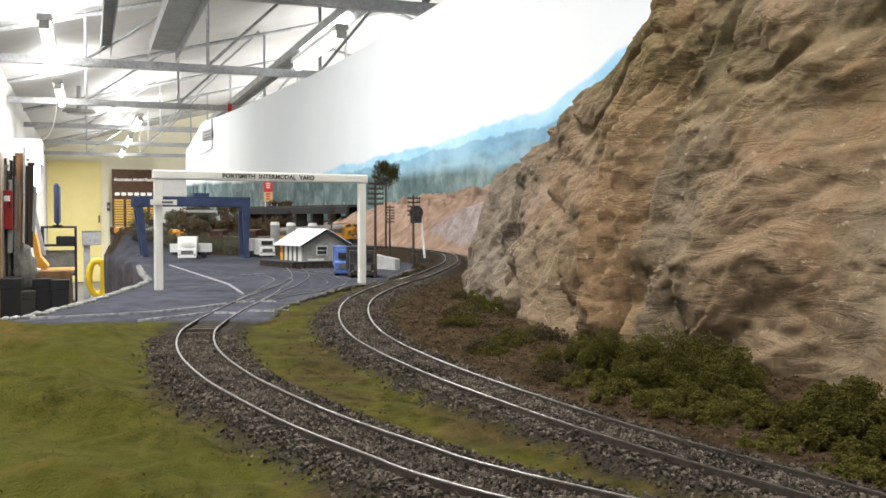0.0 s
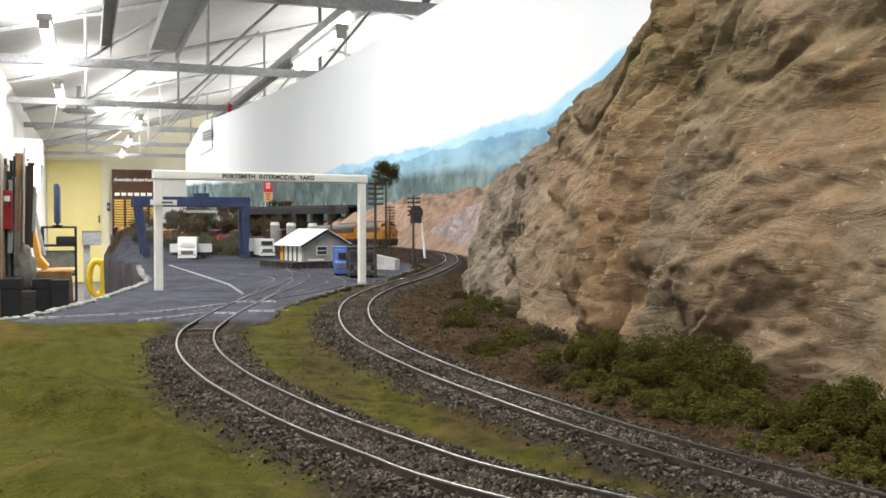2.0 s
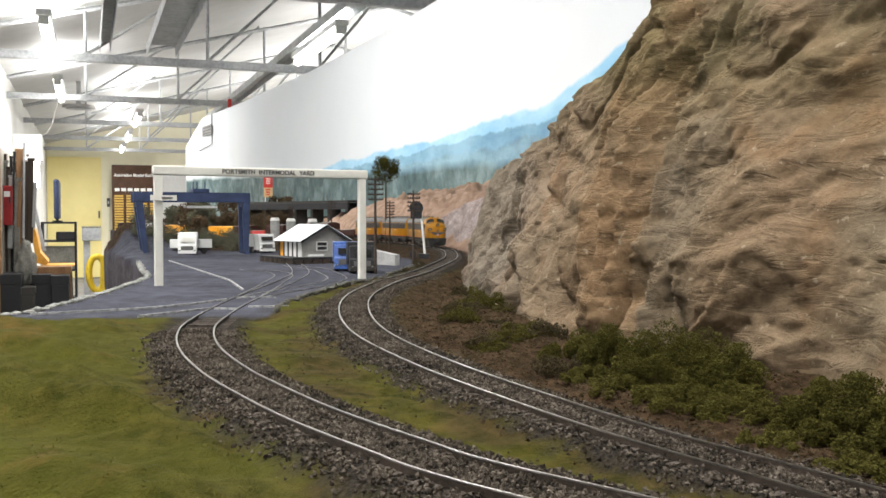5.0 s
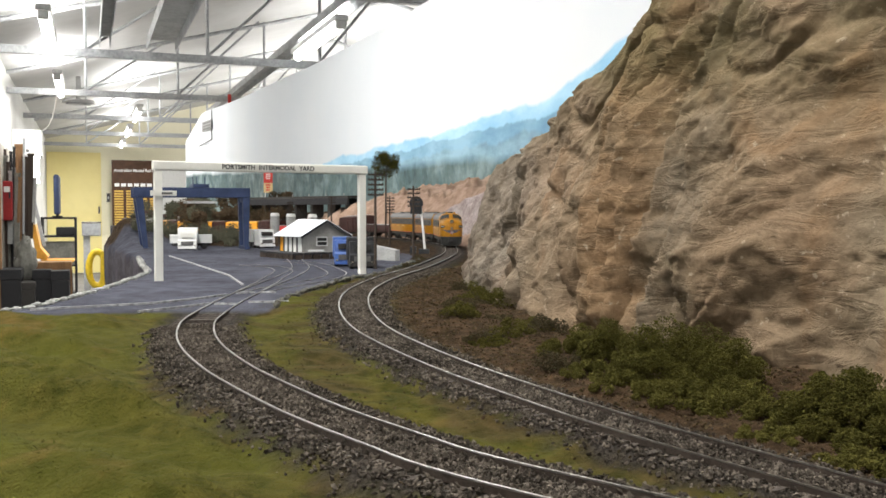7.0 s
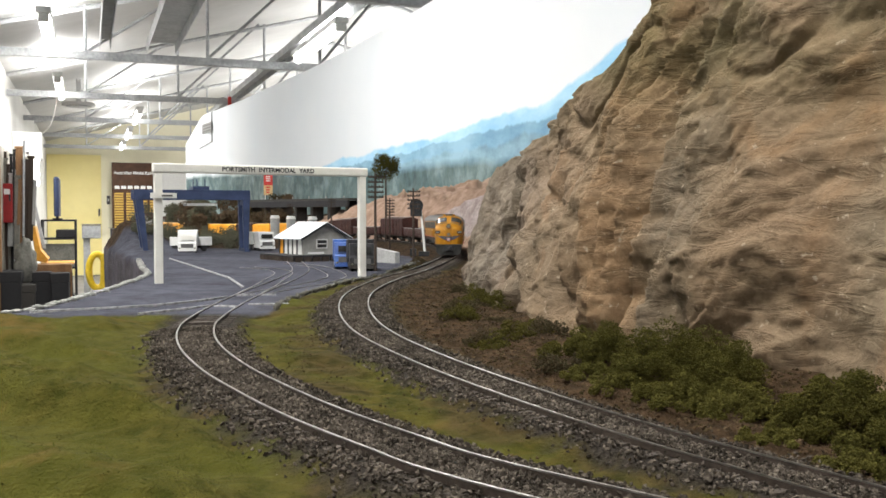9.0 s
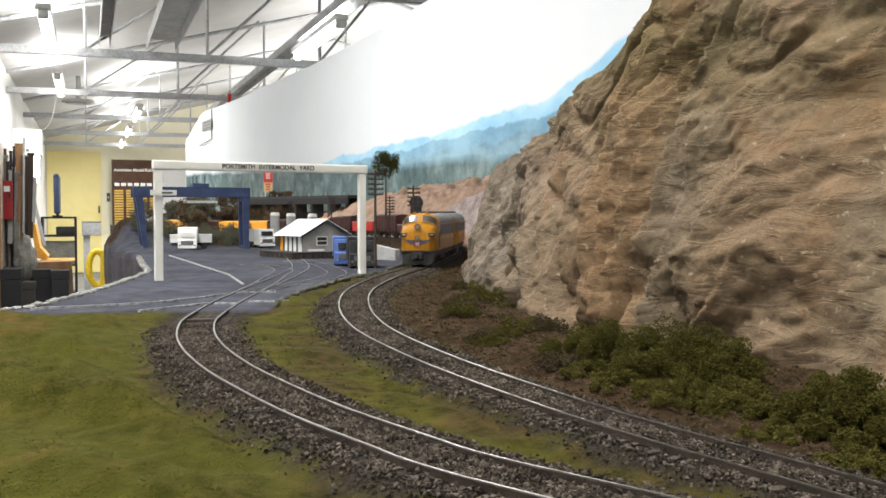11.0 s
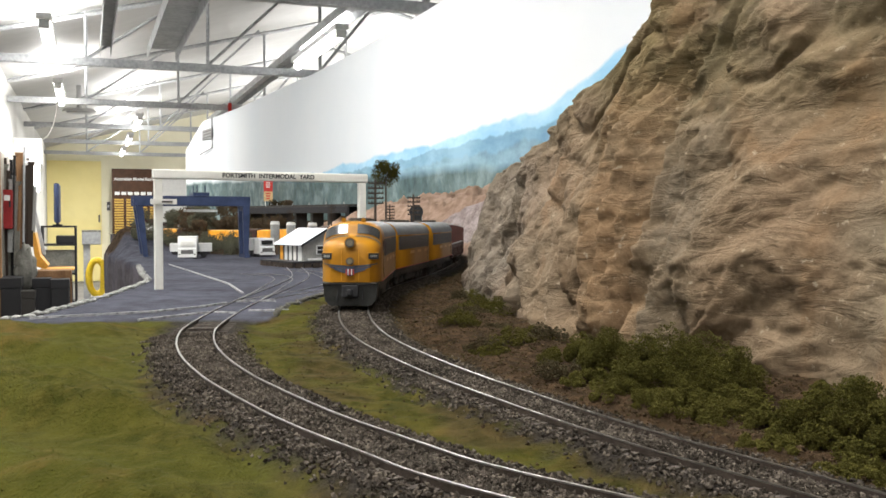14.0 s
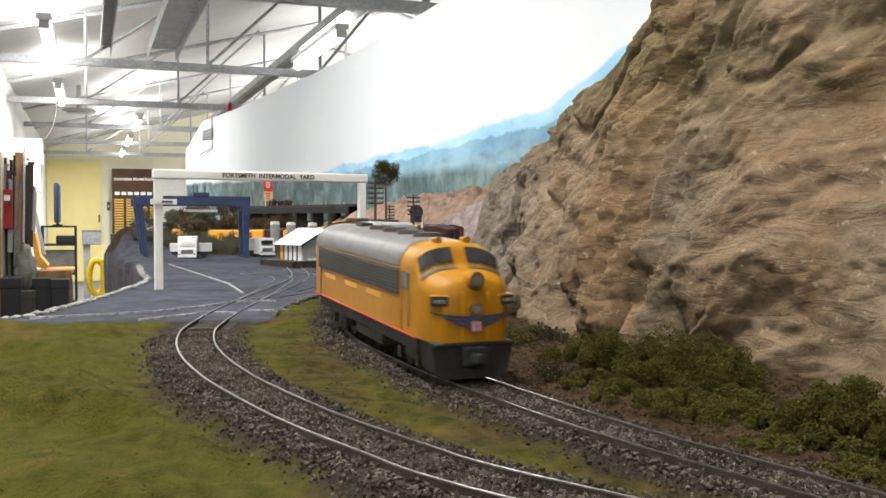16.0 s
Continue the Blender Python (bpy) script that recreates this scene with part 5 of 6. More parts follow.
def diesel(name, long, booster, label):
    top = thing(name, Matrix(), label, "locomotive", "diesel locomotives")
    if booster:
        stations = [0.001, long - 0.001]
    else:
        stations = [0, 0.0003, 0.0008, 0.0016, 0.0025, 0.004, 0.006, 0.008, 0.010, 0.012, 0.0135, 0.0150, 0.0162, 0.0175, 0.019, 0.0205, 0.022, 0.024, 0.027, 0.03, 0.036, long - 0.001]
    low = [1 + k / 6 for k in range(7)]
    arc = [k / 14 for k in range(-14, 15)]
    whole = [-a for a in low[:0:-1]] + arc + low[1:]
    body = part("body", loft(stations, whole, booster, close=True), M_YELLOW, top, "yellow body shell", True)
    behind = 0.036 if not booster else 0.0008
    part("roof", loft([behind, long - 0.0008], [k / 10 * 0.97 for k in range(-10, 11)], booster, 0.0003), M_LGREY, top, "grey roof", True)
    # louvred band high on each side, and panel lines
    for s in (-1, 1):
        band = part("side_grille", box(bmesh.new(), s * 0.01845 - 0.0003, 0.036 if not booster else 0.006, 0.0312, s * 0.01845 + 0.0003, long - 0.008, 0.0420), M_LOUVRE, top, "dark louvred grille")
        for k in range(7):
            z = 0.0318 + k * 0.0014
            part("slat", box(bmesh.new(), s * 0.0188 - 0.0002, 0.037 if not booster else 0.007, z, s * 0.0188 + 0.0002, long - 0.009, z + 0.0005), M_PILOT, band)
        part("sill_stripe", box(bmesh.new(), s * 0.0183 - 0.0003, 0.016 if not booster else 0.001, 0.0162, s * 0.0183 + 0.0002, long - 0.001, 0.0168), M_STRIPE, top, "thin red stripe")
        for y in (0.062, 0.098, 0.136):
            part("writing_bar", box(bmesh.new(), s * 0.0182 - 0.0001, y, 0.0268, s * 0.0182 + 0.0001, y + 0.020, 0.0292), M_FADED, top, "faded lettering bar")
        part("door_seam", box(bmesh.new(), s * 0.0183 - 0.0002, long - 0.012, 0.017, s * 0.0183 + 0.0002, long - 0.0115, 0.040), M_UNDER, top)
        if not booster:
            cabwin = part("cab_window", box(bmesh.new(), s * 0.0183 - 0.0003, 0.0245, 0.0345, s * 0.0183 + 0.0003, 0.0315, 0.0410), M_GLASS, top, "dark cab side window")
            part("cab_door", box(bmesh.new(), s * 0.0183 - 0.0002, 0.0325, 0.0175, s * 0.0183 + 0.0002, 0.0328, 0.041), M_UNDER, top, "door seam")
            part("grab_iron", rod(bmesh.new(), (s * 0.0189, 0.0225, 0.02), (s * 0.0189, 0.0225, 0.034), 0.0003, n=6), M_CHROME, top)
    part("underframe", box(bmesh.new(), -0.0165, 0.018 if not booster else 0.004, 0.0105, 0.0165, long - 0.004, 0.0165), M_UNDER, top)
    part("fuel_tank", box(bmesh.new(), -0.0150, long * 0.38, 0.0045, 0.0150, long * 0.62, 0.0105, bevel=0.0012), M_UNDER, top)
    bogie(top, long * 0.20), bogie(top, long * 0.80)
    for y in (0.30, 0.42, 0.54, 0.66):
        fan = part("roof_fan", rod(bmesh.new(), (0, long * y, 0.0532), (0, long * y, 0.0552), 0.0062, n=20), M_LOUVRE, top, "round roof fan")
        part("fan_grille", rod(bmesh.new(), (0, long * y, 0.0552), (0, long * y, 0.0555), 0.0052, n=20), M_UNDER, fan)
    part("exhaust", box(bmesh.new(), -0.003, long * 0.80, 0.053, 0.003, long * 0.86, 0.0555), M_UNDER, top)
    part("rear_diaphragm", box(bmesh.new(), -0.006, long - 0.0008, 0.012, 0.006, long + 0.003, 0.044), M_BLACK, top)
    if booster:
        return top
    # windscreen: two panes, and the dark brow band beneath
    for s in (-1, 1):
        angles = [s * (0.05 + 0.62 * k / 8) for k in range(9)]
        part("windscreen", loft([0.0157, 0.0168, 0.018, 0.0196], angles, False, 0.0004), M_GLASS, top, "dark curved windscreen", True)
        part("brow_band", loft([0.0120, 0.0133, 0.0146], [s * (0.04 + 0.72 * k / 8) for k in range(9)], False, 0.0003), M_LOUVRE, top, "grey band under windscreen", True)
        part("wiper", rod(bmesh.new(), skin(0.0160, s * 0.25, False, 0.0008), skin(0.0188, s * 0.32, False, 0.0008), 0.0002, n=5), M_BLACK, top)
        board = part("number_board", box(bmesh.new(), -0.0036, -0.0012, -0.0023, 0.0036, 0.0040, 0.0023, bevel=0.0005), M_YELLOW, top, "number board housing",
                     at=Matrix.Translation((s * 0.0136, 0.0026, 0.0322)) @ Matrix.Rotation(s * radians(20), 4, "Z"))
        face = part("board_face", box(bmesh.new(), -0.0032, -0.0015, -0.0018, 0.0032, -0.0012, 0.0018), M_BLACK, board, "black number panel")
        for k in range(4):
            part("digit_bar", box(bmesh.new(), -0.0020 + k * 0.0011, -0.0017, -0.0007, -0.0014 + k * 0.0011, -0.0015, 0.0007), M_CONC, board)
        horn = part("horn", rod(bmesh.new(), (s * 0.0062, 0.0235, 0.0540), (s * 0.0062, 0.0300, 0.0540), 0.0015, 0.0008, n=10), M_YELLOW, top, "yellow roof horn")
        part("horn_foot", box(bmesh.new(), s * 0.0062 - 0.001, 0.0255, 0.0515, s * 0.0062 + 0.001, 0.0285, 0.0535), M_YELLOW, top)
        # spread wing on the nose: three tapering feathers bent round the corner
        for k in range(3):
            bm = bmesh.new()
            reach, z = 0.0162 - k * 0.0034, 0.0258 - k * 0.0016
            rows = []
            for j in range(13):
                x = 0.0020 + (reach - 0.0020) * j / 12
                y = 0.017 * (1 - min(1.0, (max(0.0, 1 - x / 0.0182) / 0.36) ** (1 / 2.6)))
                half = 0.00082 * (1 - 0.62 * j / 12)
                lift = 0.0019 * (j / 12) ** 1.5
                rows.append([bm.verts.new((s * x, y - o, z + lift + q)) for o, q in ((0.0005, -half), (0.0005, half), (-0.001, half), (-0.001, -half))])
            for r, q in zip(rows, rows[1:]):
                for j in range(4):
                    bm.faces.new((r[j], r[(j + 1) % 4], q[(j + 1) % 4], q[j]))
            bmesh.ops.recalc_face_normals(bm, faces=bm.faces)
            part("wing", bm, M_WING, top, "blue grey wing emblem")
    for z, r in ((0.0402, 0.0033), (0.0292, 0.0027)):
        ring = part("headlight", rod(bmesh.new(), (0, -0.0014, z), (0, 0.006, z), r, n=24), M_YELLOW, top, "round headlight")
        part("bezel", rod(bmesh.new(), (0, -0.0017, z), (0, -0.0014, z), r * 0.86, n=24), M_LOUVRE, ring)
        part("lens", rod(bmesh.new(), (0, -0.0020, z), (0, -0.0017, z), r * 0.6, n=20), M_LENS, ring, "glass lamp lens")
    part("shield", prism(bmesh.new(), [(-0.0024, 0.0210), (0, 0.0204), (0.0024, 0.0210), (0.0027, 0.0262), (-0.0027, 0.0262)], -0.0014, 0.001), M_WING, top, "blue emblem shield")
    for k in range(5):
        x = -0.0021 + k * 0.00105
        part("shield_stripe", box(bmesh.new(), x - 0.0003, -0.0017, 0.0209, x + 0.0003, -0.0014, 0.0246), M_STRIPE if k % 2 == 0 else M_WHITE, top)
    for s in (-1, 1):
        part("nose_seam", box(bmesh.new(), s * 0.0052 - 0.0001, -0.0003, 0.0175, s * 0.0052 + 0.0001, 0.004, 0.036), M_CARYEL, top)
    # pilot with coupler
    pilot = bmesh.new()
    prism(pilot, [(-0.0152, 0.0050), (-0.0118, 0.0022), (0.0118, 0.0022), (0.0152, 0.0050), (0.0168, 0.0162), (-0.0168, 0.0162)], 0.0016, 0.016)
    part("pilot", pilot, M_PILOT, top, "grey pilot plate")
    # dark strip standing in for the shadow under the nose
    part("chin_shadow", box(bmesh.new(), -0.0160, 0.0002, 0.0150, 0.0160, 0.016, 0.0164, bevel=0.0005), M_UNDER, top)
    part("coupler_pocket", box(bmesh.new(), -0.0050, -0.0020, 0.0075, 0.0050, 0.003, 0.0148, bevel=0.0006), M_BLACK, top)
    part("coupler", box(bmesh.new(), -0.0018, -0.006, 0.0090, 0.0018, -0.0016, 0.0125, bevel=0.0006), M_BLACK, top, "knuckle coupler")
    for s in (-1, 1):
        part("air_hose", rod(bmesh.new(), (s * 0.0075, 0.0012, 0.012), (s * 0.0078, 0.0004, 0.006), 0.0004, n=6), M_BLACK, top)
    return top


def freight_car(name, long, high, wide, body, label, low_sided=False, ribs=9, door=True):
    top = thing(name, Matrix(), label, "freight car", "freight cars of the train")
    if low_sided:
        part("floor", box(bmesh.new(), -wide, 0.001, 0.0115, wide, long - 0.001, 0.0135), body, top)
        for s in (-1, 1):
            part("side", box(bmesh.new(), s * wide - 0.0006, 0.001, 0.0136, s * wide + 0.0006, long - 0.001, high), body, top)
            part("top_rail", box(bmesh.new(), s * wide - 0.001, 0.0005, high, s * wide + 0.001, long - 0.0005, high + 0.001), M_CONC, top)
        for y in (0.001, long - 0.0022):
            part("end", box(bmesh.new(), -wide + 0.0007, y, 0.0136, wide - 0.0007, y + 0.0012, high + 0.0005), body, top)
        part("load", box(bmesh.new(), -wide + 0.001, 0.003, 0.0137, wide - 0.001, long - 0.003, high - 0.004), M_UNDER, top, "dark load")
    else:
        rise = 0.0035
        part("body", prism(bmesh.new(), [(-wide, 0.0115), (wide, 0.0115), (wide, high - rise), (wide * 0.5, high - rise * 0.25), (0, high), (-wide * 0.5, high - rise * 0.25), (-wide, high - rise)], 0.001, long - 0.001), body, top)
        part("roof_walk", box(bmesh.new(), -0.0030, 0.002, high + 0.0005, 0.0030, long - 0.002, high + 0.0013), M_CONC, top)
        if door:
            for s in (-1, 1):
                part("sliding_door", box(bmesh.new(), s * wide - 0.0008, long * 0.43, 0.0125, s * wide + 0.0008, long * 0.57, high - rise - 0.001), body, top)
    for k in range(ribs):
        y = 0.003 + (long - 0.006) * k / (ribs - 1)
        for s in (-1, 1):
            part("rib", box(bmesh.new(), s * (wide + 0.0005) - 0.0004, y - 0.0005, 0.0125, s * (wide + 0.0005) + 0.0004, y + 0.0005, high - 0.004), body, top)
    part("underframe", box(bmesh.new(), -0.010, 0.002, 0.0085, 0.010, long - 0.002, 0.0115), M_UNDER, top)
    bogie(top, 0.022, 0.022), bogie(top, long - 0.022, 0.022)
    return top


LOCO = diesel("locomotive", 0.177, False, "yellow and grey streamlined diesel locomotive with winged nose emblem")
BOOSTER = diesel("booster_locomotive", 0.166, True, "yellow and grey cabless booster diesel behind the locomotive")
GONDOLA = freight_car("gondola_car", 0.170, 0.0275, 0.0165, M_BROWN, "low dark brown gondola car with pale top edge", True, 13)
BOXCAR = freight_car("box_car", 0.150, 0.0490, 0.0168, M_BROWN, "dark red brown boxcar with ribbed sides")
REDCAR = freight_car("red_gondola_car", 0.130, 0.0330, 0.0165, M_RED, "bright red low sided freight car", True, 9)
REEFER = freight_car("reefer_car", 0.150, 0.0470, 0.0168, M_CARYEL, "yellow refrigerator car with ribbed sides")
TRAIN = [(LOCO, 0.177), (BOOSTER, 0.166), (copy_thing(BOOSTER, Matrix()), 0.166)]
ORDER = [GONDOLA, BOXCAR, GONDOLA, BOXCAR, REDCAR, BOXCAR, REEFER, REEFER, BOXCAR, REEFER, REEFER, REEFER, BOXCAR, REEFER, REEFER, REEFER, REEFER, BOXCAR, REEFER, REEFER, GONDOLA, BOXCAR]
LENGTH = {GONDOLA: 0.170, BOXCAR: 0.150, REDCAR: 0.130, REEFER: 0.150}
used = set()
for kind_of in ORDER:
    TRAIN.append((kind_of if kind_of not in used else copy_thing(kind_of, Matrix()), LENGTH[kind_of]))
    used.add(kind_of)


# ---- along the shed's side wall ----
def at(px, D, up):
    """A place D ahead, px its offset per metre ahead, up above the eye."""
    return Vector((px * D, D, EYE + up))


def turned(p):
    return Matrix.Translation(p) @ Matrix.Rotation(radians(20.5), 4, "Z")


def name_board():
    D = 18.6
    top = thing("honour_board", turned(at(-0.3235, D, 0.0)), "dark brown club honour board with gold name plates", "notice board")
    part("panel", box(bmesh.new(), -0.43, -0.03, -0.35, 0.50, 0.03, 1.0), M_BOARD, top)
    for word, x in (("Australian", -0.225), ("Model", 0.065), ("Railway", 0.31)):
        letters(word, 0.082, M_WHITE, top, Matrix.Translation((x, -0.032, 0.80)), "white title lettering")
    for k in range(7):
        part("subtitle_bar", box(bmesh.new(), -0.38 + k * 0.12, -0.036, 0.49, -0.29 + k * 0.12, -0.031, 0.55), M_WHITE, top, "white writing bar")
    for j in range(4):
        for k in range(14):
            z = 0.38 - k * 0.05
            part("name_plate", box(bmesh.new(), -0.39 + j * 0.22, -0.036, z, -0.22 + j * 0.22, -0.031, z + 0.034), M_GOLD, top)


name_board()


def cupboard_door():
    ob = slab("door_1", 19.94, -0.73, FLOOR + 0.01, 20.0, 0.26, TOPZ - 0.1, M_YWALL, "strong yellow painted door panel in the end wall", "door")
    part("door_handle", box(bmesh.new(), 0.20, 19.90, 0.02, 0.23, 19.94, 0.16), M_LGREY, ob)
    switch = slab("light_switch", 19.97, 0.36, 0.25, 20.0, 0.42, 0.42, M_LGREY, "small grey switch plate on the pale wall", "switch", "")
    part("rocker", box(bmesh.new(), 0.375, 19.955, 0.31, 0.405, 19.969, 0.36), M_WHITE, switch)


cupboard_door()


def leaning(name, px, D, up0, up1, thick, material, label, category, slant=0.0, depth=None):
    p = at(px, D, up0)
    top = thing(name, turned(p), label, category, "things along the side wall")
    bm = bmesh.new()
    h = up1 - up0
    prism(bm, [(-thick / 2, 0), (thick / 2, 0), (thick / 2 + slant, h), (-thick / 2 + slant, h)], 0, depth or thick)
    bmesh.ops.bevel(bm, geom=list(bm.edges), offset=min(0.004, thick * 0.2), segments=1, affect="EDGES")
    part("shaft", bm, material, top)
    part("cap", box(bmesh.new(), slant - thick * 0.6, -0.004, h, slant + thick * 0.6, (depth or thick) + 0.004, h + 0.02), material, top)
    return top


for px, up0, up1, w, mat, lab, cat in (
        (-0.4445, -1.2, 0.62, 0.07, M_WOOD, "brown timber plank leaning on the side wall", "plank"),
        (-0.4385, -1.2, 0.50, 0.05, M_POLE, "dark timber plank leaning on the side wall", "plank"),
        (-0.4505, -1.2, 0.40, 0.03, M_STEEL, "grey metal bar leaning on the side wall", "bar"),
        (-0.4535, -1.2, 0.55, 0.025, M_BLACK, "black metal bar leaning on the side wall", "bar"),
        (-0.4605, -1.2, 0.52, 0.03, M_POLE, "dark timber batten leaning on the side wall", "batten"),
        (-0.4570, -1.2, 0.30, 0.04, M_GREYCLOTH, "grey cloth roll hanging on the side wall", "cloth roll"),
        (-0.4480, -1.2, 0.20, 0.05, M_CONC, "pale grey pipe leaning on the side wall", "pipe")):
    leaning("wall_bar", px, 9.0, up0, up1, w, mat, lab, cat)
leaning("wall_pipe", -0.428, 9.6, -0.35, 0.5, 0.045, M_CONC, "pale grey pipe leaning beside the trolley", "pipe", -0.12)
leaning("wall_pipe", -0.420, 9.6, -0.35, 0.38, 0.035, M_STEEL, "grey steel pipe leaning beside the trolley", "pipe", -0.14)
leaning("wall_light", -0.4275, 10.0, 0.30, 0.56, 0.06, M_TUBE, "small glowing wall light on the side wall", "light fitting")


M_CABRED = surface("cabinet_red", (0.20, 0.012, 0.014), (0.28, 0.02, 0.02), 8, 0.5)
M_PEG = surface("stained_pegboard", (0.13, 0.12, 0.10), (0.34, 0.32, 0.28), 5, 0.8, fine=60, stretch=(1, 1, 0.3))


def pegboard():
    ob = slab("pegboard", 7.4, -0.738, FLOOR + 0.3, 12.0, -0.722, EYE + 0.62, M_PEG, "stained grey brown tool board fixed along the side wall", "tool board", "")
    for k in range(7):
        u = 7.6 + k * 0.7
        part("batten", box(bmesh.new(), -0.721, u, FLOOR + 0.35, -0.70, u + 0.06, EYE + 0.58), (M_WOOD, M_POLE)[k % 2], ob)


pegboard()


def red_cabinet():
    top = thing("red_cabinet", turned(at(-0.459, 8.7, -0.08)), "red metal fire equipment box on the side wall", "cabinet")
    part("case", box(bmesh.new(), -0.07, 0, 0, 0.05, 0.12, 0.36, bevel=0.008), M_CABRED, top)
    part("latch", box(bmesh.new(), 0.02, -0.01, 0.20, 0.035, 0, 0.26), M_BLACK, top)
    part("label_plate", box(bmesh.new(), -0.02, -0.004, 0.26, 0.03, -0.001, 0.31), M_WHITE, top)


red_cabinet()


def chair():
    D = 9.2
    top = thing("workshop_chair", turned(Vector((-0.4115 * D, D, FLOOR))), "orange plastic shell chair beside a timber bench", "chair")
    z = EYE - FLOOR - 0.46
    shell = bmesh.new()
    prism(shell, [(-0.14, z + 0.02), (-0.05, z + 0.0), (-0.03, z + 0.03), (-0.10, z + 0.12), (-0.14, z + 0.34), (-0.17, z + 0.34)], -0.2, 0.2)
    part("backrest", shell, M_ORANGE, top, "orange moulded backrest")
    part("seat", box(bmesh.new(), -0.10, -0.2, z - 0.02, 0.2, 0.2, z + 0.0, bevel=0.008), M_ORANGE, top)
    for x in (-0.08, 0.18):
        for y in (-0.17, 0.17):
            part("leg", rod(bmesh.new(), (x, y, 0), (x * 0.9, y, z - 0.02), 0.012), M_BLACK, top)


def bench():
    D = 8.9
    top = thing("timber_bench", turned(Vector((-0.4150 * D, D, FLOOR))), "brown timber bench with dark boxes stored below", "bench")
    z = EYE - FLOOR - 0.46
    part("top", box(bmesh.new(), -0.20, -0.25, z - 0.075, 0.20, 0.0, z, bevel=0.006), M_WOOD, top)
    for x in (-0.18, 0.18):
        part("leg", box(bmesh.new(), x - 0.02, -0.2, 0, x + 0.02, -0.16, z - 0.075), M_WOOD, top)
    for k, (x, w, h) in enumerate(((-0.14, 0.12, 0.30), (0.0, 0.14, 0.36), (0.13, 0.11, 0.26))):
        part("stored_box", box(bmesh.new(), x - w / 2, -0.24, z - 0.10 - h, x + w / 2, -0.02, z - 0.10, bevel=0.01), M_BLACK if k != 1 else M_UNDER, top, "dark storage box")
        part("box_stand", box(bmesh.new(), x - w / 2, -0.2, 0, x + w / 2, -0.05, z - 0.101 - h), M_BLACK, top)


def trolley():
    D = 10.5
    p = Vector((-0.4050 * D, D, FLOOR))
    top = thing("black_trolley", turned(p), "black wire trolley with a dark box on top", "trolley")
    h = EYE - FLOOR
    for x in (-0.16, 0.18):
        for y in (-0.15, 0.15):
            part("upright", rod(bmesh.new(), (x, y, 0.02), (x, y, h - 0.06), 0.012), M_BLACK, top)
    for z in (0.3, h - 0.6, h - 0.28, h - 0.08):
        part("shelf", box(bmesh.new(), -0.17, -0.16, z, 0.19, 0.16, z + 0.02), M_BLACK, top)
    part("equipment_box", box(bmesh.new(), -0.02, -0.14, h - 0.26, 0.17, 0.1, h - 0.17, bevel=0.01), M_BLACK, top)
    part("side_panel", box(bmesh.new(), -0.15, -0.10, h - 0.58, 0.17, 0.10, h - 0.33, bevel=0.004), M_GREYCLOTH, top)
    return top


def screen():
    D = 10.5
    top = thing("flat_screen", turned(Vector((-0.4055 * D, D, EYE - 0.06))), "dark flat screen seen edge on above the trolley", "screen")
    part("foot", box(bmesh.new(), -0.05, -0.08, 0.0, 0.05, 0.08, 0.015), M_BLACK, top)
    part("panel", box(bmesh.new(), -0.028, -0.32, 0.03, 0.028, 0.32, 0.46, bevel=0.02), M_BLUE, top, "dark blue black casing")
    part("neck", rod(bmesh.new(), (0, 0, 0.01), (0, 0, 0.04), 0.015), M_BLACK, top)


chair(), bench(), trolley(), screen()


def crate(px, D, up0, up1, wide, deep, material, label):
    top = thing("storage_crate", turned(at(px, D, up0)), label, "crate", "crates along the side wall")
    h = up1 - up0
    part("case", box(bmesh.new(), -wide / 2, 0, 0, wide / 2, deep, h * 0.8, bevel=0.008), material, top)
    part("lid", box(bmesh.new(), -wide / 2 - 0.006, -0.006, h * 0.8, wide / 2 + 0.006, deep + 0.006, h, bevel=0.006), material, top)
    part("plinth", box(bmesh.new(), -wide / 2 + 0.01, 0.01, FLOOR - EYE - up0, wide / 2 - 0.01, deep - 0.01, -0.001), M_UNDER, top)


crate(-0.4560, 8.2, -0.95, -0.50, 0.16, 0.4, M_BLACK, "black storage crate on the floor by the wall")
crate(-0.4400, 8.3, -0.95, -0.62, 0.14, 0.3, M_UNDER, "dark storage crate on the floor by the wall")
crate(-0.4230, 8.5, -0.95, -0.52, 0.15, 0.3, M_BLACK, "black storage crate under the timber bench")
crate(-0.4040, 8.5, -0.95, -0.53, 0.15, 0.3, M_BLACK, "black storage crate under the timber bench")
for k, (px, up0, up1, w) in enumerate(((-0.4625, 0.02, 0.50, 0.05), (-0.4590, 0.05, 0.44, 0.03), (-0.4560, -0.30, 0.36, 0.045), (-0.4525, -0.05, 0.58, 0.02),
                                       (-0.4495, -0.42, 0.34, 0.05), (-0.4470, -0.10, 0.30, 0.025), (-0.4420, -0.30, 0.66, 0.02), (-0.4350, -0.25, 0.52, 0.05), (-0.4310, -0.10, 0.30, 0.03))):
    leaning("hanging_tool", px, 8.8, up0, up1, w, (M_GREYCLOTH, M_POLE, M_CONC, M_BLACK, M_GREYCLOTH, M_WOOD, M_STEEL, M_POLE, M_CONC)[k],
            ("grey cloth cover", "dark timber handle", "pale grey bag", "black cable bundle", "grey cloth bag", "brown tool handle", "steel rod", "dark timber board", "pale plastic tube")[k] + " hanging on the side wall", "hanging tool", 0.02)


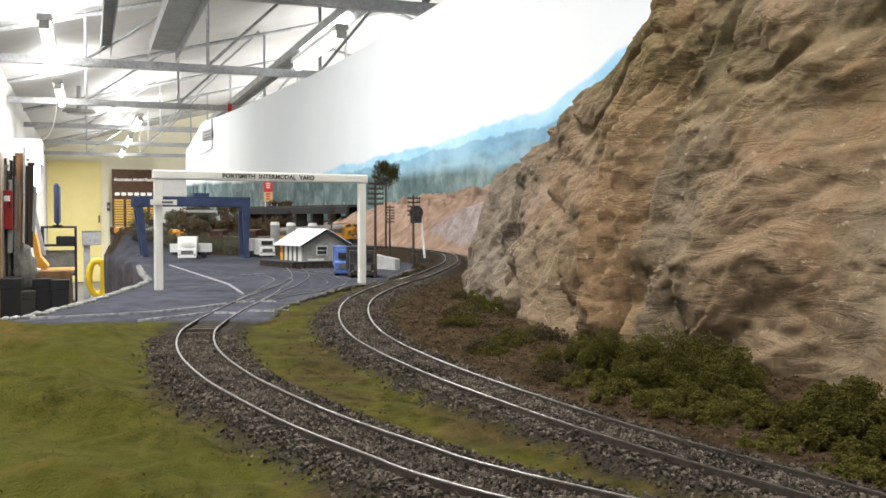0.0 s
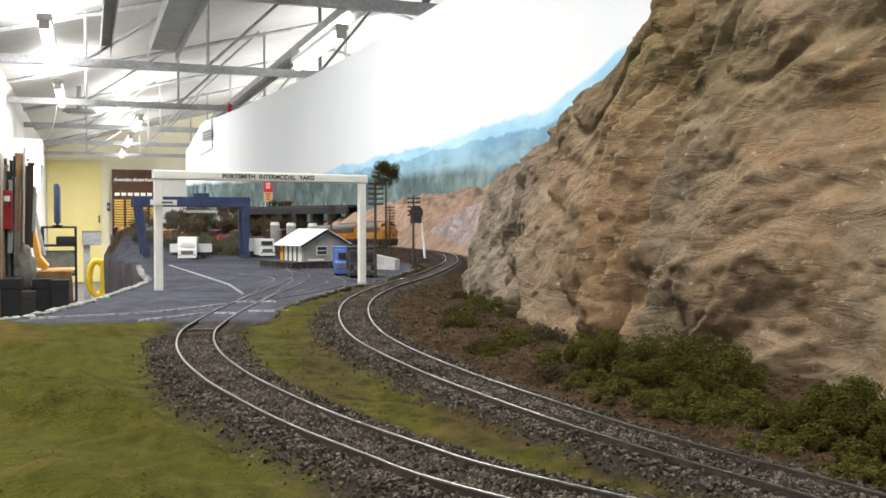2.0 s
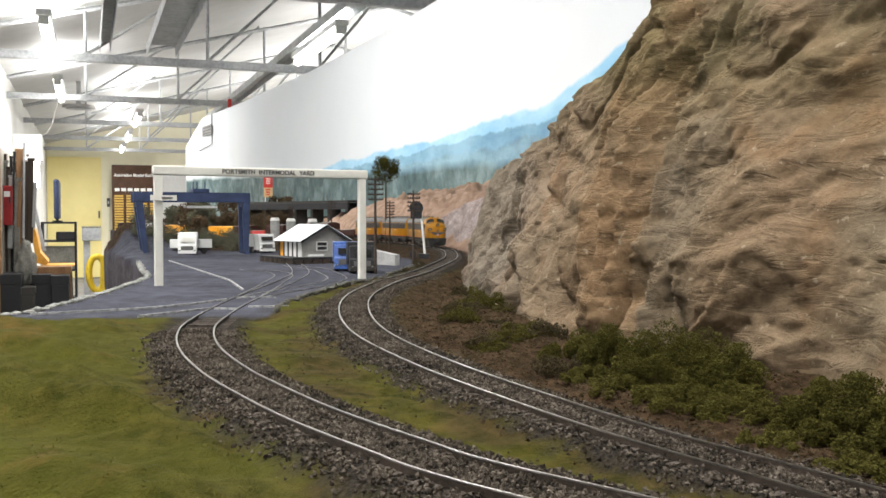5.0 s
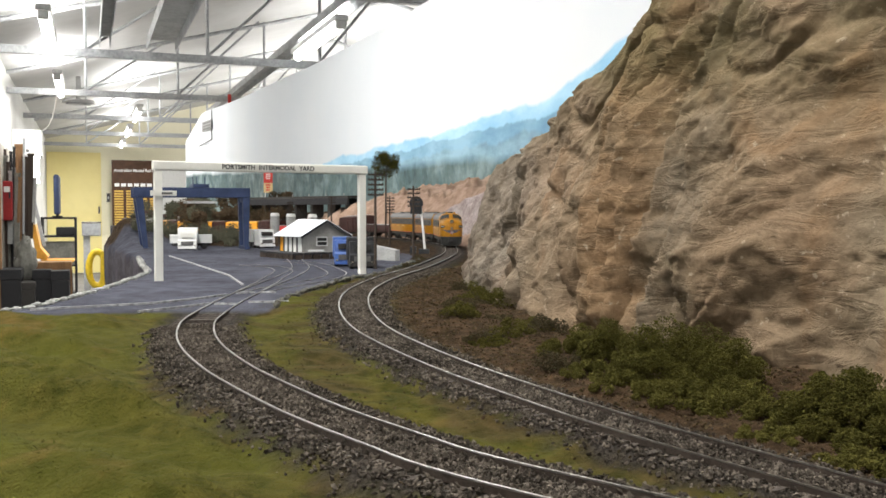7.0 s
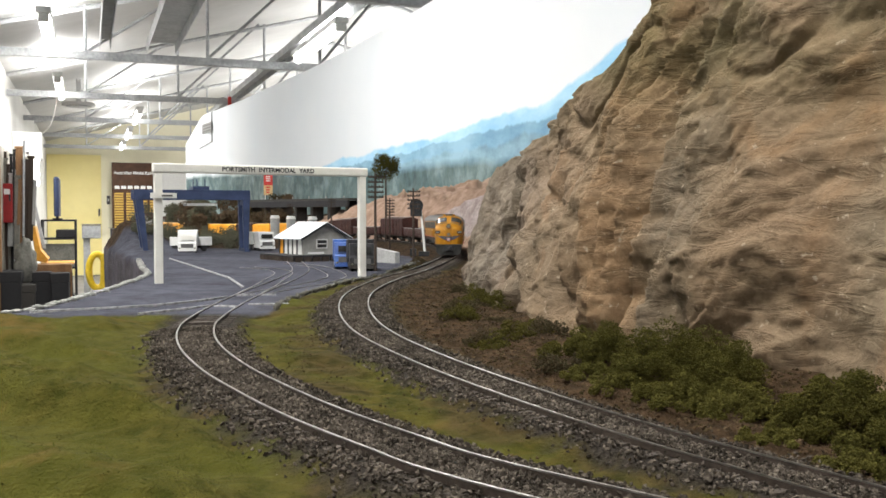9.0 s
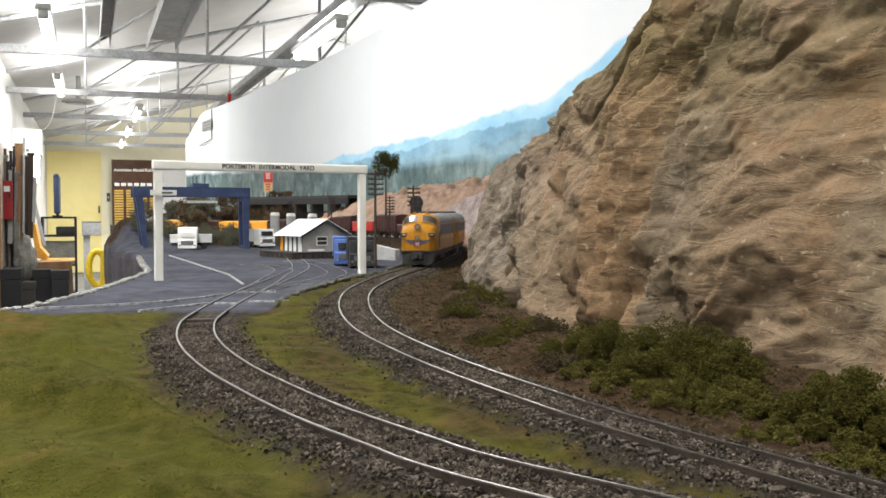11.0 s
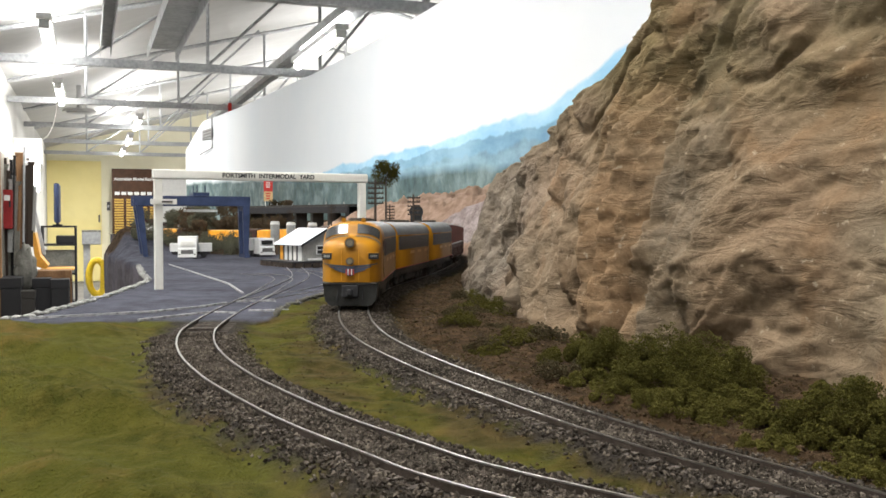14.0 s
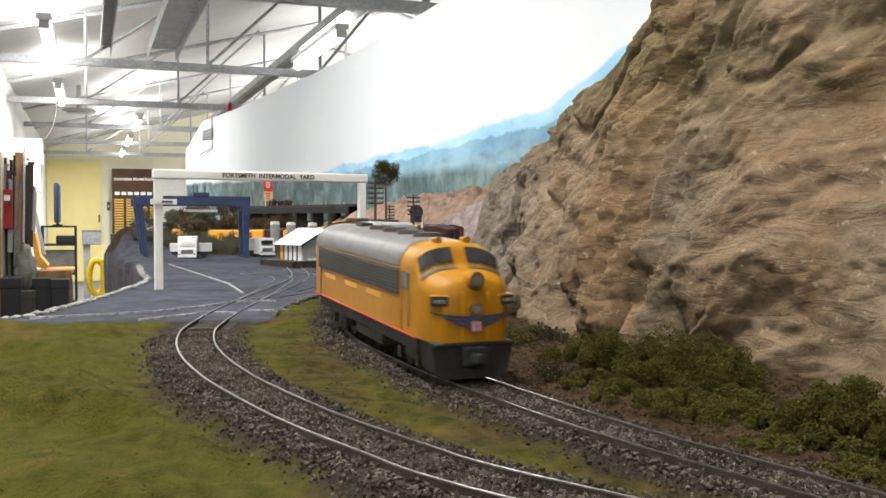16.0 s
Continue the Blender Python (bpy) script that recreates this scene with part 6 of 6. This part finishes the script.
def hanging_coat():
    D = 8.6
    bm = bmesh.new()
    bmesh.ops.create_icosphere(bm, subdivisions=4, radius=1)
    for w in bm.verts:
        k = 1 + 0.25 * noise.fractal(w.co * 2.2, 0.8, 2, 4)
        w.co = Vector((w.co.x * 0.09 * k * (1 - 0.3 * w.co.z), w.co.y * 0.07 * k, w.co.z * 0.20 * k))
    top = thing("grey_jacket", turned(at(-0.4400, D, -0.42)), "grey cloth jacket hung on the bench end", "jacket")
    part("cloth", bm, M_GREYCLOTH, top, smooth=True)
    part("hook", rod(bmesh.new(), (0, 0, 0.10), (-0.02, 0.02, 0.22), 0.006), M_BLACK, top)


hanging_coat()


def yellow_frame():
    D = 7.0
    top = thing("yellow_hose_reel", turned(at(-0.3645, D, -0.56)), "bright yellow plastic ring handle and stand in the aisle", "hose reel")
    bm = bmesh.new()
    loops = []
    for k in range(28):
        a = 2 * math.pi * k / 28
        c, out = Vector((0.058 * math.cos(a), 0, 0.125 * math.sin(a) + 0.14)), Vector((math.cos(a), 0, math.sin(a)))
        loops.append([bm.verts.new(c + out * 0.025 * math.cos(q) + Vector((0, 0.025 * math.sin(q), 0))) for q in [math.pi * j / 5 for j in range(10)]])
    for i in range(28):
        for j in range(10):
            bm.faces.new((loops[i][j], loops[(i + 1) % 28][j], loops[(i + 1) % 28][(j + 1) % 10], loops[i][(j + 1) % 10]))
    bmesh.ops.recalc_face_normals(bm, faces=bm.faces)
    part("ring", bm, M_LEMON, top, "yellow ring", True)
    part("stand", prism(bmesh.new(), [(0.0, -0.70), (0.075, -0.70), (0.065, 0.27), (0.025, 0.27)], -0.04, 0.04), M_LEMON, top)
    part("dark_side", prism(bmesh.new(), [(0.102, -0.70), (0.16, -0.70), (0.13, 0.20), (0.09, 0.26)], -0.03, 0.05), M_BLACK, top)


yellow_frame()


def steel_box():
    top = thing("steel_box", turned(at(-0.3715, 7.4, -0.19)), "small brushed steel box on the layout corner bracket", "box")
    part("case", box(bmesh.new(), -0.06, 0, 0, 0.08, 0.12, 0.10, bevel=0.006), M_STEEL, top)
    part("lid", box(bmesh.new(), -0.062, -0.002, 0.1, 0.082, 0.122, 0.112), M_CHROME, top)
    part("bracket", box(bmesh.new(), -0.05, 0.03, -1.02, 0.0, 0.08, 0), M_STEEL, top)


steel_box()


def white_panels():
    slab("backdrop_return", 7.52, 0.71, -0.1, 7.535, 1.6, EYE + 0.53, M_WHITE, "plain white end panel of the painted backdrop", "backdrop")
    # plain white sheet added to fill the white gap past the backdrop's end
    top = thing("white_screen", turned(at(-0.2965, 9.6, 0.18)), "plain white upright sheet behind the far scenery", "board")
    part("sheet", box(bmesh.new(), 0.0, 0, -1.2, 0.26, 0.02, 0.26), M_WHITE, top)
    part("foot", box(bmesh.new(), 0.0, -0.2, -1.36 - 0.03, 0.26, 0.2, -1.2), M_WHITE, top)
    paper = thing("notice", ROOM @ Matrix.Translation((0.772, 6.92, 0.60)) @ Matrix.Rotation(radians(7), 4, "Z"), "white paper notice pinned on the pale backdrop", "notice")
    part("sheet", box(bmesh.new(), -0.006, -0.28, 0.02, -0.003, 0.0, 0.09), M_CONC, paper)
    for k in range(3):
        part("writing_bar", box(bmesh.new(), -0.008, -0.25, 0.03 + k * 0.02, -0.0065, -0.03, 0.038 + k * 0.02), M_LGREY, paper)
    part("wire", rod(bmesh.new(), (-0.01, -0.30, -0.05), (-0.01, -0.30, 0.15), 0.004, n=6), M_LGREY, paper, "hanging grey wire")
    part("wire", rod(bmesh.new(), (-0.01, -0.295, -0.05), (-0.01, 0.06, -0.075), 0.004, n=6), M_LGREY, paper)


white_panels()


def roof_odds():
    fan = thing("ceiling_vent", ROOM @ Matrix.Translation((-0.08, 11.9, TOPZ + 0.0)), "round pale ceiling vent hung under the white roof", "ceiling vent")
    part("rim", rod(bmesh.new(), (0, 0, 0), (0, 0, 0.035), 0.19, 0.17, n=28), M_CEIL, fan)
    part("grille", rod(bmesh.new(), (0, 0, -0.012), (0, 0, -0.001), 0.14, n=28), M_STEEL, fan, "grey round grille")
    part("stem", rod(bmesh.new(), (0, 0, 0.035), (0, 0, 0.31), 0.03, n=10), M_CEIL, fan)
    box_unit = slab("wall_cabinet", 11.0, -0.738, EYE + 0.60, 11.45, -0.45, EYE + 0.87, M_WHITE, "white box unit fixed high on the side wall", "cabinet", "")
    part("front_panel", box(bmesh.new(), -0.72, 10.985, EYE + 0.62, -0.47, 10.998, EYE + 0.85), M_PORTAL, box_unit)
    part("latch", box(bmesh.new(), -0.60, 10.975, EYE + 0.63, -0.57, 10.984, EYE + 0.66), M_LGREY, box_unit)
    cord = bpy.data.curves.new("cord", "CURVE")
    cord.dimensions, cord.bevel_depth, cord.bevel_resolution = "3D", 0.006, 1
    line = cord.splines.new("POLY")
    line.points.add(14)
    for k in range(15):
        t = k / 14
        line.points[k].co = (-0.24 - 0.20 * t ** 1.4, 9.4 + 1.7 * t, TOPZ - 0.07 - 0.32 * t - 0.10 * math.sin(math.pi * t), 1)
    cord.materials.append(M_WHITE)
    ob = tagged(new("power_cord", cord), "thin white power cord slung from the roof to the wall", "cord")
    ob.matrix_basis = ROOM
    tag = slab("safety_tag", 10.24, 1.405, TOPZ - 0.11, 10.268, 1.44, TOPZ - 0.02, M_SIGNRED, "small red tag hooked on the roof truss", "tag", "")
    part("hook", box(bmesh.new(), 1.415, 10.245, TOPZ - 0.02, 1.43, 10.262, TOPZ + 0.005), M_STEEL, tag)


roof_odds()


# ---- what moves ----
def spot(s):
    return Vector([float(np.interp(s, main_s, main_line[:, k])) for k in range(3)])


def car_pose(front, long):
    """On the rails with its nose at the distance front from the line's near end; the car's own y runs back from the nose."""
    a, b = spot(front + 0.15 * long), spot(front + 0.85 * long)
    d = (b - a).normalized()
    return Matrix.Translation(a - d * 0.15 * long) @ d.to_track_quat("Y", "Z").to_matrix().to_4x4()


def s_of_depth(d):
    return float(np.interp(d, main_line[:, 1], main_s))


NOSE_T = [0, 0.5, 2.5, 3.5, 6.5, 8, 9, 11.4, 12.0, 12.5, 15.0, 15.5, 16.0]
NOSE_S = [s_of_depth(d) for d in (2.255, 2.20, 2.0, 1.89, 1.56, 1.375, 1.235, 0.889, 0.82, 0.760, 0.446, 0.406, 0.3630)]


def front_at(t):
    return float(np.interp(t, NOSE_T, NOSE_S))


def motions():
    offset = 0.0
    for car, long in TRAIN:
        walk(car, [(t / 2, car_pose(front_at(t / 2) + offset, long)) for t in range(33)])
        offset += long + 0.007


motions()
